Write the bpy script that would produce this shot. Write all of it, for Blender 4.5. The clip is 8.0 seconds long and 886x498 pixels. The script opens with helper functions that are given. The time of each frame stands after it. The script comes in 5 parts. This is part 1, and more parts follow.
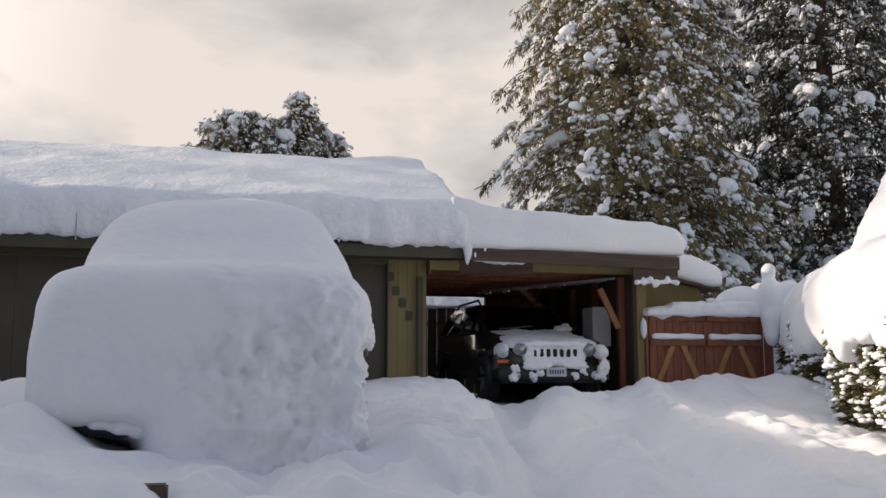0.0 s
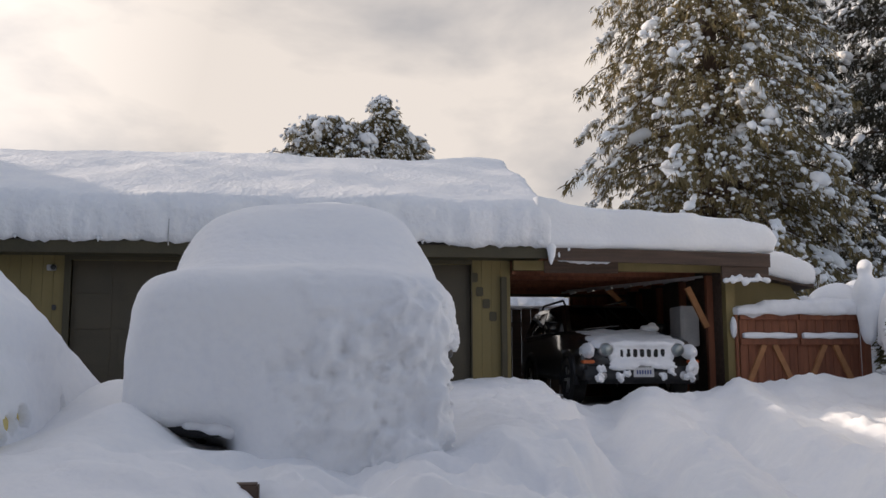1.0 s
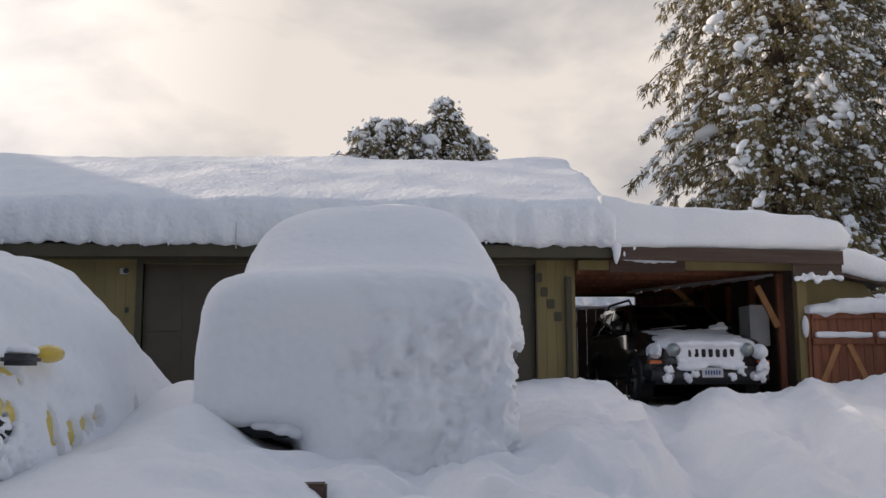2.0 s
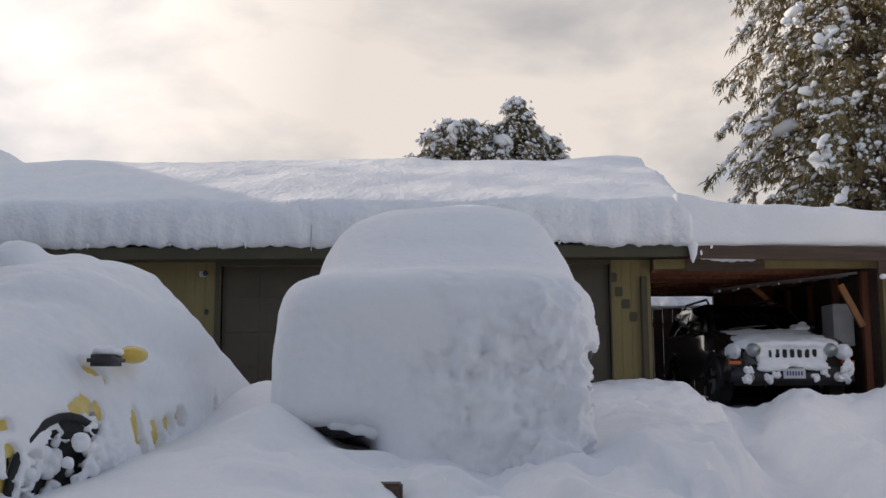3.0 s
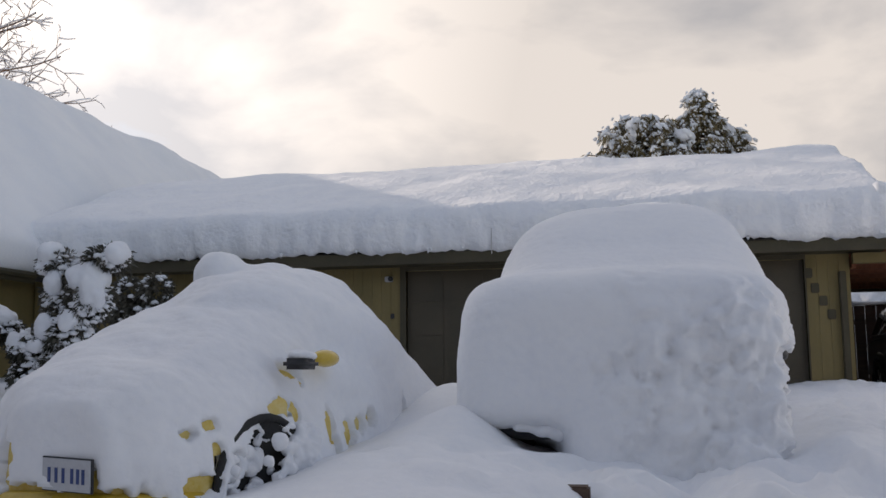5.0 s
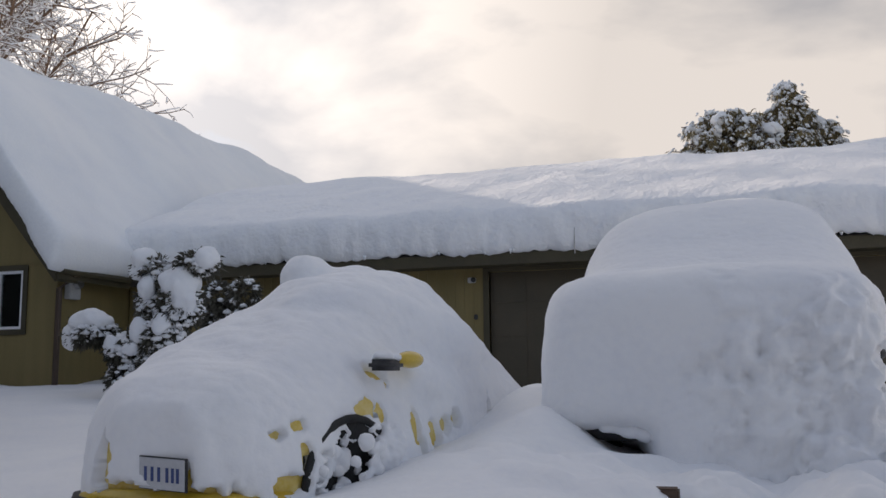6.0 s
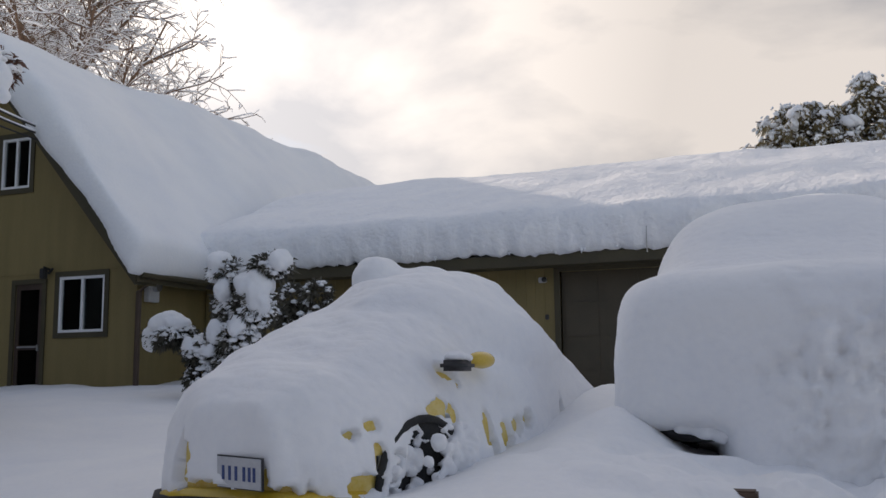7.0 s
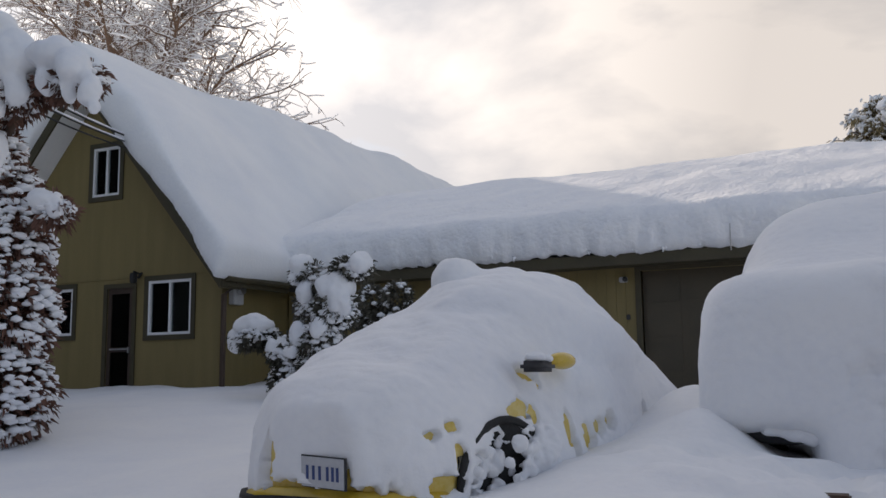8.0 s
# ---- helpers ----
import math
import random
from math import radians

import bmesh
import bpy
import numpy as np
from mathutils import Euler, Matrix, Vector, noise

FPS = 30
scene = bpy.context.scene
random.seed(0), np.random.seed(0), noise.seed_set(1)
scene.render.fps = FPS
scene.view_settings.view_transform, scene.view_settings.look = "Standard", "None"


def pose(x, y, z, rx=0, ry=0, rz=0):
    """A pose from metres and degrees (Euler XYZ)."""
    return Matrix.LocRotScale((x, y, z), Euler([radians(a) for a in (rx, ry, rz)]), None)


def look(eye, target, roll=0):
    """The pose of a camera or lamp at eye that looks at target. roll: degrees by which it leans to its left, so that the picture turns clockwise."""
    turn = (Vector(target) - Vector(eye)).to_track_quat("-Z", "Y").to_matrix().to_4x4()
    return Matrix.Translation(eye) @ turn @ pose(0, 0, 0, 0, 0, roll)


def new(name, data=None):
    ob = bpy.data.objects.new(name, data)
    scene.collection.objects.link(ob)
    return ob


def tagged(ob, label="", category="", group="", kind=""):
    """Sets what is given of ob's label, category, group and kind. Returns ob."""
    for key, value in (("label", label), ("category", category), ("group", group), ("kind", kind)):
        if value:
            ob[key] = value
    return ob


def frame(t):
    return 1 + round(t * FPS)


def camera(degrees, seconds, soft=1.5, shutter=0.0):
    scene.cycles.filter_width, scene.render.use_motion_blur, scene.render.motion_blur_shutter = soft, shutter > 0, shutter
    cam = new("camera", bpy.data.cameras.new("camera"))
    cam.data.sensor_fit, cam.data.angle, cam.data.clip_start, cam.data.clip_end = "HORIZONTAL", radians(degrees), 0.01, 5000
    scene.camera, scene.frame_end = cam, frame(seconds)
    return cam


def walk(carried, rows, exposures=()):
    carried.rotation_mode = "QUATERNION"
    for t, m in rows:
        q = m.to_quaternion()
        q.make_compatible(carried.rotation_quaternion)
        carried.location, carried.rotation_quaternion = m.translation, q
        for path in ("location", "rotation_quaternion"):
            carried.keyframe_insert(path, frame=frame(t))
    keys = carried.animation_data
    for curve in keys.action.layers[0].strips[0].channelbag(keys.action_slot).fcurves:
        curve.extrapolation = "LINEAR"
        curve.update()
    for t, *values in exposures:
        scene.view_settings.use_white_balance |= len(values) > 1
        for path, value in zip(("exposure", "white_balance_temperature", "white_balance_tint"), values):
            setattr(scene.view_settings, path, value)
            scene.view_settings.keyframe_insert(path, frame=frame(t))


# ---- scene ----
# The house's front wall runs along x at y = 14; the camera turns on the spot at the origin.
cam = camera(49.87, 8.0)
PATH = [
    (0.0, -12.503, 7.348, 0.007),
    (0.5, -10.029, 7.38, 0.062),
    (1.0, -7.437, 7.405, 0.182),
    (2.5, -1.604, 7.488, 0.23),
    (3.0, 0.847, 7.518, 0.216),
    (3.5, 3.55, 7.546, 0.275),
    (4.0, 6.391, 7.593, 0.326),
    (4.5, 8.996, 7.63, 0.304),
    (5.0, 11.775, 7.693, 0.419),
    (6.5, 18.982, 7.818, 0.624),
    (7.0, 21.057, 7.856, 0.646),
    (7.5, 23.304, 7.906, 0.647),
    (8.0, 25.834, 7.966, 0.667),
]
walk(cam, [(t, pose(0, 0, 1.05, 90 + p, r, w)) for t, w, p, r in PATH], [(0.0, 0.03, 6640, 16), (8.0, -0.07, 6560, 16)])

# ---- light ----
SUN_AZ, SUN_EL = 67.0, 19.0           # degrees left of the +y axis, and up
sun_way = Vector((-math.sin(radians(SUN_AZ)) * math.cos(radians(SUN_EL)), math.cos(radians(SUN_AZ)) * math.cos(radians(SUN_EL)), math.sin(radians(SUN_EL))))
sun = new("sun", bpy.data.lights.new("sun", "SUN"))
sun.data.energy, sun.data.angle, sun.data.color = 5.0, radians(0.6), (1.0, 0.86, 0.68)
sun.matrix_world = look((0, 0, 30), Vector((0, 0, 30)) - sun_way)

world = bpy.data.worlds.new("world")
scene.world = world
world.use_nodes = True
wt = world.node_tree
wt.nodes.clear()


def wnode(kind, **inputs):
    n = wt.nodes.new(kind)
    for k, v in inputs.items():
        n.inputs[k].default_value = v
    return n


def wlink(a, b):
    wt.links.new(a, b)


sky = wnode("ShaderNodeTexSky")
sky.sky_type, sky.sun_disc = "NISHITA", False
sky.sun_elevation, sky.sun_rotation = radians(SUN_EL), radians(-SUN_AZ)
sky_bg = wnode("ShaderNodeBackground", Strength=0.17)
wlink(sky.outputs[0], sky_bg.inputs[0])
coord = wnode("ShaderNodeTexCoord")
stretch = wnode("ShaderNodeMapping")
stretch.inputs["Scale"].default_value = (1.0, 1.0, 2.0)
wlink(coord.outputs["Generated"], stretch.inputs[0])
puffs = wnode("ShaderNodeTexNoise", Scale=3.4, Detail=8.0, Roughness=0.5, Distortion=0.2)
veil = wnode("ShaderNodeTexNoise", Scale=1.1, Detail=3.0, Roughness=0.5)
for n in (puffs, veil):
    wlink(stretch.outputs[0], n.inputs["Vector"])
cover = wnode("ShaderNodeMapRange")
cover.inputs["From Min"].default_value, cover.inputs["From Max"].default_value = 0.24, 0.36
wlink(puffs.outputs[0], cover.inputs[0])
tone = wnode("ShaderNodeValToRGB")
tone.color_ramp.elements[0].position, tone.color_ramp.elements[0].color = 0.43, (0.60, 0.605, 0.60, 1)
tone.color_ramp.elements[1].position, tone.color_ramp.elements[1].color = 0.57, (1.0, 0.95, 0.86, 1)
mixn = wnode("ShaderNodeMath")
mixn.operation = "MULTIPLY_ADD"
mixn.inputs[1].default_value = 0.75
half = wnode("ShaderNodeMath")
half.operation = "MULTIPLY"
half.inputs[1].default_value = 0.25
wlink(veil.outputs[0], half.inputs[0])
wlink(puffs.outputs[0], mixn.inputs[0])
wlink(half.outputs[0], mixn.inputs[2])
wlink(mixn.outputs[0], tone.inputs[0])
# the cloud is brightest round the sun
toward = wnode("ShaderNodeVectorMath")
toward.operation = "DOT_PRODUCT"
toward.inputs[1].default_value = sun_way
wlink(coord.outputs["Generated"], toward.inputs[0])
glow = wnode("ShaderNodeMapRange")
glow.inputs["From Min"].default_value, glow.inputs["From Max"].default_value = 0.55, 1.0
glow.inputs["To Min"].default_value, glow.inputs["To Max"].default_value = 0.80, 1.75
wlink(toward.outputs["Value"], glow.inputs[0])
cloud_bg = wnode("ShaderNodeBackground")
wlink(tone.outputs[0], cloud_bg.inputs[0])
wlink(glow.outputs[0], cloud_bg.inputs[1])
sky_mix = wnode("ShaderNodeMixShader")
low = wnode("ShaderNodeVectorMath")
low.operation = "DOT_PRODUCT"
low.inputs[1].default_value = Vector((-0.25, 0.93, 0.22)).normalized()
wlink(coord.outputs["Generated"], low.inputs[0])
front = wnode("ShaderNodeMapRange")
front.inputs["From Min"].default_value, front.inputs["From Max"].default_value = 0.3, 0.8
front.inputs["To Min"].default_value, front.inputs["To Max"].default_value = 0.3, 1.0
wlink(low.outputs["Value"], front.inputs[0])
both = wnode("ShaderNodeMath")
both.operation = "MULTIPLY"
wlink(cover.outputs[0], both.inputs[0])
wlink(front.outputs[0], both.inputs[1])
wlink(both.outputs[0], sky_mix.inputs[0])
wlink(sky_bg.outputs[0], sky_mix.inputs[1])
wlink(cloud_bg.outputs[0], sky_mix.inputs[2])
world_out = wnode("ShaderNodeOutputWorld")
wlink(sky_mix.outputs[0], world_out.inputs[0])

# ---- materials ----


def material(name, a, b, rough=0.7, scale=4.0, bump=0.15, grain=60.0, metal=0.0, stretch=(1, 1, 1), coat=0.0, spread=0.25, dist=0.02):
    """A surface that wanders between the colours a and b, with fine relief."""
    m = bpy.data.materials.new(name)
    m.use_nodes = True
    t = m.node_tree
    p = t.nodes["Principled BSDF"]
    c = t.nodes.new("ShaderNodeTexCoord")
    mp = t.nodes.new("ShaderNodeMapping")
    mp.inputs["Scale"].default_value = stretch
    t.links.new(c.outputs["Object"], mp.inputs[0])
    big = t.nodes.new("ShaderNodeTexNoise")
    big.inputs["Scale"].default_value, big.inputs["Detail"].default_value = scale, 5
    fine = t.nodes.new("ShaderNodeTexNoise")
    fine.inputs["Scale"].default_value, fine.inputs["Detail"].default_value = grain, 4
    for n in (big, fine):
        t.links.new(mp.outputs[0], n.inputs["Vector"])
    add = t.nodes.new("ShaderNodeMath")
    add.operation = "MULTIPLY_ADD"
    add.inputs[1].default_value = 0.35
    t.links.new(fine.outputs[0], add.inputs[0])
    sc = t.nodes.new("ShaderNodeMath")
    sc.operation = "MULTIPLY"
    sc.inputs[1].default_value = 0.65
    t.links.new(big.outputs[0], sc.inputs[0])
    t.links.new(sc.outputs[0], add.inputs[2])
    rnd = t.nodes.new("ShaderNodeObjectInfo")
    jit = t.nodes.new("ShaderNodeMath")
    jit.operation = "MULTIPLY_ADD"
    jit.inputs[1].default_value = spread * 0.4
    t.links.new(rnd.outputs["Random"], jit.inputs[0])
    t.links.new(add.outputs[0], jit.inputs[2])
    ramp = t.nodes.new("ShaderNodeValToRGB")
    ramp.color_ramp.elements[0].position, ramp.color_ramp.elements[0].color = 0.35, (*a, 1)
    ramp.color_ramp.elements[1].position, ramp.color_ramp.elements[1].color = 0.68, (*b, 1)
    t.links.new(jit.outputs[0], ramp.inputs[0])
    t.links.new(ramp.outputs[0], p.inputs["Base Color"])
    bn = t.nodes.new("ShaderNodeBump")
    bn.inputs["Strength"].default_value, bn.inputs["Distance"].default_value = bump, dist
    t.links.new(add.outputs[0], bn.inputs["Height"])
    t.links.new(bn.outputs[0], p.inputs["Normal"])
    p.inputs["Roughness"].default_value, p.inputs["Metallic"].default_value = rough, metal
    p.inputs["Coat Weight"].default_value = coat
    return m


SNOW = material("snow", (0.80, 0.82, 0.86), (0.88, 0.89, 0.90), 0.75, 1.2, 0.35, 22.0, dist=0.03)
ROOF_SNOW = material("roof_snow", (0.80, 0.82, 0.86), (0.88, 0.89, 0.90), 0.7, 3.0, 0.9, 14.0, dist=0.06)
SIDING = material("olive_siding", (0.180, 0.140, 0.054), (0.228, 0.176, 0.069), 0.7, 1.5, 0.2, 40.0, stretch=(3, 3, 0.4))
SIDING_DARK = material("olive_trim", (0.042, 0.035, 0.017), (0.066, 0.055, 0.027), 0.6, 2.0, 0.2, 40.0, stretch=(1, 1, 1))
DOOR_BROWN = material("brown_door_paint", (0.055, 0.045, 0.027), (0.075, 0.06, 0.036), 0.55, 2.0, 0.15, 50.0)
TIMBER_DARK = material("weathered_dark_timber", (0.045, 0.03, 0.022), (0.11, 0.07, 0.05), 0.8, 3.0, 0.4, 50.0, stretch=(0.5, 6, 6))
TIMBER_RED = material("red_brown_timber", (0.15, 0.05, 0.026), (0.27, 0.10, 0.05), 0.75, 3.0, 0.4, 50.0, stretch=(6, 6, 0.6))
TIMBER_PALE = material("fresh_timber", (0.30, 0.13, 0.05), (0.42, 0.2, 0.085), 0.7, 3.0, 0.3, 50.0, stretch=(3, 3, 3))
CONCRETE = material("concrete", (0.15, 0.145, 0.14), (0.26, 0.25, 0.24), 0.9, 2.0, 0.4, 30.0)
SHINGLE = material("roof_shingle", (0.03, 0.028, 0.026), (0.07, 0.065, 0.06), 0.9, 5.0, 0.5, 40.0)
WHITE_FRAME = material("white_window_frame", (0.74, 0.75, 0.76), (0.8, 0.8, 0.8), 0.4, 3.0, 0.05, 30.0)
BLACK_PAINT = material("black_car_paint", (0.010, 0.009, 0.009), (0.018, 0.016, 0.015), 0.3, 2.0, 0.02, 60.0, coat=0.8)
YELLOW_DUSTED = material("yellow_paint_dusted_with_snow", (0.62, 0.42, 0.02), (0.74, 0.60, 0.24), 0.6, 7.0, 0.3, 45.0)
YELLOW_PAINT = material("yellow_car_paint", (0.50, 0.34, 0.015), (0.66, 0.45, 0.03), 0.45, 2.0, 0.05, 60.0, coat=0.6)
RUBBER = material("black_rubber", (0.012, 0.012, 0.012), (0.03, 0.03, 0.03), 0.85, 6.0, 0.4, 60.0)
PLASTIC = material("dark_plastic", (0.018, 0.018, 0.02), (0.035, 0.035, 0.038), 0.5, 5.0, 0.2, 60.0)
STEEL = material("silver_metal", (0.42, 0.42, 0.43), (0.6, 0.6, 0.6), 0.35, 4.0, 0.1, 40.0, metal=0.8)
GREY_METAL = material("grey_painted_metal", (0.36, 0.37, 0.38), (0.5, 0.5, 0.5), 0.5, 3.0, 0.1, 40.0)
PALE_BARK = material("pale_bark", (0.09, 0.055, 0.035), (0.20, 0.125, 0.08), 0.9, 6.0, 0.6, 30.0)
BARK = material("bark", (0.05, 0.03, 0.02), (0.13, 0.085, 0.06), 0.9, 6.0, 0.8, 30.0, stretch=(2, 2, 0.5))
NEEDLES = material("cedar_needles", (0.08, 0.062, 0.026), (0.29, 0.23, 0.11), 0.8, 1.5, 0.3, 30.0)
NEEDLES_RUST = material("rusty_evergreen_leaves", (0.08, 0.04, 0.028), (0.19, 0.095, 0.065), 0.8, 2.5, 0.3, 30.0)
NEEDLES_DARK = material("dark_evergreen_leaves", (0.035, 0.035, 0.022), (0.14, 0.13, 0.10), 0.8, 2.0, 0.3, 30.0)
HEDGE_LEAF = material("hedge_leaves", (0.06, 0.06, 0.02), (0.17, 0.145, 0.05), 0.75, 3.0, 0.3, 30.0)
PLATE_WHITE = material("plate_white", (0.42, 0.43, 0.46), (0.55, 0.56, 0.58), 0.5, 5.0, 0.1, 60.0)
PLATE_BLUE = material("plate_blue", (0.03, 0.05, 0.16), (0.04, 0.07, 0.22), 0.5, 5.0, 0.05, 60.0)
AMBER = material("amber_plastic", (0.5, 0.09, 0.01), (0.6, 0.13, 0.02), 0.3, 5.0, 0.05, 60.0)
CURTAIN = material("pale_blind", (0.32, 0.33, 0.34), (0.4, 0.4, 0.4), 0.8, 5.0, 0.2, 40.0)
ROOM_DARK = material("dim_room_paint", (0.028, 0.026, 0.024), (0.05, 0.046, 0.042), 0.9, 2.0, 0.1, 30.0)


def glass_material(name, tint=(0.9, 0.95, 0.95), rough=0.03):
    m = bpy.data.materials.new(name)
    m.use_nodes = True
    t = m.node_tree
    t.nodes.clear()
    out = t.nodes.new("ShaderNodeOutputMaterial")
    mixs = t.nodes.new("ShaderNodeMixShader")
    clear = t.nodes.new("ShaderNodeBsdfTransparent")
    gloss = t.nodes.new("ShaderNodeBsdfGlossy")
    fr = t.nodes.new("ShaderNodeFresnel")
    fr.inputs[0].default_value = 1.5
    clear.inputs[0].default_value = (*tint, 1)
    gloss.inputs["Roughness"].default_value = rough
    t.links.new(fr.outputs[0], mixs.inputs[0])
    t.links.new(clear.outputs[0], mixs.inputs[1])
    t.links.new(gloss.outputs[0], mixs.inputs[2])
    t.links.new(mixs.outputs[0], out.inputs[0])
    return m


GLASS = glass_material("window_glass", (0.7, 0.75, 0.75))
CAR_GLASS = glass_material("tinted_car_glass", (0.25, 0.27, 0.27))

# ---- building helpers ----


def part(name, bm, mat, parent=None, label="", smooth=False):
    """Link a bmesh as one mesh object, under parent if one is given."""
    me = bpy.data.meshes.new(name)
    bm.normal_update()
    bm.to_mesh(me)
    bm.free()
    return mesh_part(name, me, mat, parent, label, smooth)


def mesh_part(name, me, mat, parent=None, label="", smooth=False):
    me.materials.clear()
    me.materials.append(mat)
    if smooth:
        for poly in me.polygons:
            poly.use_smooth = True
    ob = new(name, me)
    if parent is not None:
        ob.parent = parent
    if label:
        ob["label"] = label
    return ob


def thing(name, at=(0, 0, 0), label="", category="", group="", kind=""):
    ob = new(name)
    ob.empty_display_size = 0.1
    ob.location = at
    return tagged(ob, label, category, group, kind)


def boxes(*bounds, bevel=0.0, bm=None):
    """One bmesh of boxes, each (x0, x1, y0, y1, z0, z1)."""
    bm = bm or bmesh.new()
    for x0, x1, y0, y1, z0, z1 in bounds:
        r = bmesh.ops.create_cube(bm, size=1)
        for v in r["verts"]:
            v.co = Vector(((x0 + x1) / 2 + v.co.x * (x1 - x0), (y0 + y1) / 2 + v.co.y * (y1 - y0), (z0 + z1) / 2 + v.co.z * (z1 - z0)))
    if bevel:
        bmesh.ops.bevel(bm, geom=bm.edges[:], offset=bevel, segments=2, affect="EDGES")
    return bm


def beam(a, b, w, h, bm=None):
    """A bar of section w x h from a to b."""
    bm = bm or bmesh.new()
    a, b = Vector(a), Vector(b)
    m = Matrix.Translation((a + b) / 2) @ (b - a).to_track_quat("Y", "Z").to_matrix().to_4x4()
    bmesh.ops.create_cube(bm, size=1, matrix=m @ Matrix.Diagonal((w, (b - a).length, h, 1)))
    return bm


def prism(points, axis, lo, hi, bm=None):
    """A closed outline, given in the two other axes, drawn out along axis 'x', 'y' or 'z'."""
    bm = bm or bmesh.new()

    def at(p, d):
        return {"x": (d, p[0], p[1]), "y": (p[0], d, p[1]), "z": (p[0], p[1], d)}[axis]
    a = [bm.verts.new(at(p, lo)) for p in points]
    b = [bm.verts.new(at(p, hi)) for p in points]
    bm.faces.new(a)
    bm.faces.new(b[::-1])
    for i in range(len(points)):
        j = (i + 1) % len(points)
        bm.faces.new((a[j], a[i], b[i], b[j]))
    bmesh.ops.recalc_face_normals(bm, faces=bm.faces[:])
    return bm


def tube(path, radii, sides=6, bm=None):
    """A tapered round bar along a path."""
    bm = bm or bmesh.new()
    path = [Vector(p) for p in path]
    rings = []
    for i, p in enumerate(path):
        d = (path[min(i + 1, len(path) - 1)] - path[max(i - 1, 0)]).normalized()
        u = d.orthogonal().normalized() if abs(d.z) > 0.95 else d.cross(Vector((0, 0, 1))).normalized()
        w = d.cross(u)
        rings.append([bm.verts.new(p + (u * math.cos(k * math.tau / sides) + w * math.sin(k * math.tau / sides)) * radii[i]) for k in range(sides)])
    for a, b in zip(rings, rings[1:]):
        for k in range(sides):
            bm.faces.new((a[k], a[(k + 1) % sides], b[(k + 1) % sides], b[k]))
    bm.faces.new(rings[0][::-1])
    bm.faces.new(rings[-1])
    return bm


def wobble(p, size, seed=0.0):
    return noise.noise(Vector(p) / size + Vector((seed, seed * 1.7, -seed)))


def loft(keys, sides=40, rings=60, foot=0.3):
    """A closed skin along y: keys of (y, centre x, half width, base z, top z, squareness)."""
    bm = bmesh.new()
    keys = np.array(keys, float)
    ys = keys[:, 0]
    out = []
    for y in np.linspace(ys[0], ys[-1], rings):
        c, w, zb, zt, e = [float(np.interp(y, ys, keys[:, k])) for k in range(1, 6)]
        ring = []
        for k in range(sides):
            a = math.pi * k / (sides - 1)
            cx, sz = math.cos(a), math.sin(a)
            ring.append(bm.verts.new((c + w * math.copysign(abs(cx) ** e, cx), y, zb + (zt - zb) * abs(sz) ** e)))
        out.append(ring)
    for a, b in zip(out, out[1:]):
        for k in range(sides):
            j = (k + 1) % sides
            bm.faces.new((a[k], b[k], b[j], a[j]))
    bm.faces.new(out[0])
    bm.faces.new(out[-1][::-1])
    bmesh.ops.recalc_face_normals(bm, faces=bm.faces[:])
    return bm


def merged(bms, voxel, soften=6):
    """The union of closed skins, as one smooth mesh."""
    bm = bmesh.new()
    for b in bms:
        me = bpy.data.meshes.new("piece")
        b.to_mesh(me)
        b.free()
        bm.from_mesh(me)
        bpy.data.meshes.remove(me)
    me = bpy.data.meshes.new("rough")
    bm.to_mesh(me)
    bm.free()
    ob = new("rough", me)
    re = ob.modifiers.new("skin", "REMESH")
    re.mode, re.voxel_size = "VOXEL", voxel
    sm = ob.modifiers.new("soft", "SMOOTH")
    sm.factor, sm.iterations = 0.5, soften
    done = bpy.data.meshes.new_from_object(ob.evaluated_get(bpy.context.evaluated_depsgraph_get()))
    bpy.data.objects.remove(ob)
    bpy.data.meshes.remove(me)
    return done


def roughen(me, *layers):
    """Push a mesh's points in and out by noise: layers of (size, height, seed)."""
    co = [v.co.copy() for v in me.vertices]
    no = [v.normal.copy() for v in me.vertices]
    for v, c, n in zip(me.vertices, co, no):
        v.co = c + n * sum(h * wobble(c, s, k) for s, h, k in layers)
    me.update()
    return me


def ellipsoid(c, r, bm=None, sub=2, turn=0.0):
    bm = bm or bmesh.new()
    m = Matrix.Translation(c) @ Matrix.Rotation(turn, 4, "Z") @ Matrix.Diagonal((*r, 1))
    bmesh.ops.create_icosphere(bm, subdivisions=sub, radius=1, matrix=m)
    return bm

# ---- the ground ----


def step(a, b, v):
    t = np.clip((v - a) / (b - a), 0, 1)
    return t * t * (3 - 2 * t)


def hill(x, y, cx, cy, rx, ry, h, turn=0.0):
    c, s = math.cos(radians(turn)), math.sin(radians(turn))
    u, v = (x - cx) * c + (y - cy) * s, -(x - cx) * s + (y - cy) * c
    return h * np.exp(-(u / rx) ** 2 - (v / ry) ** 2)


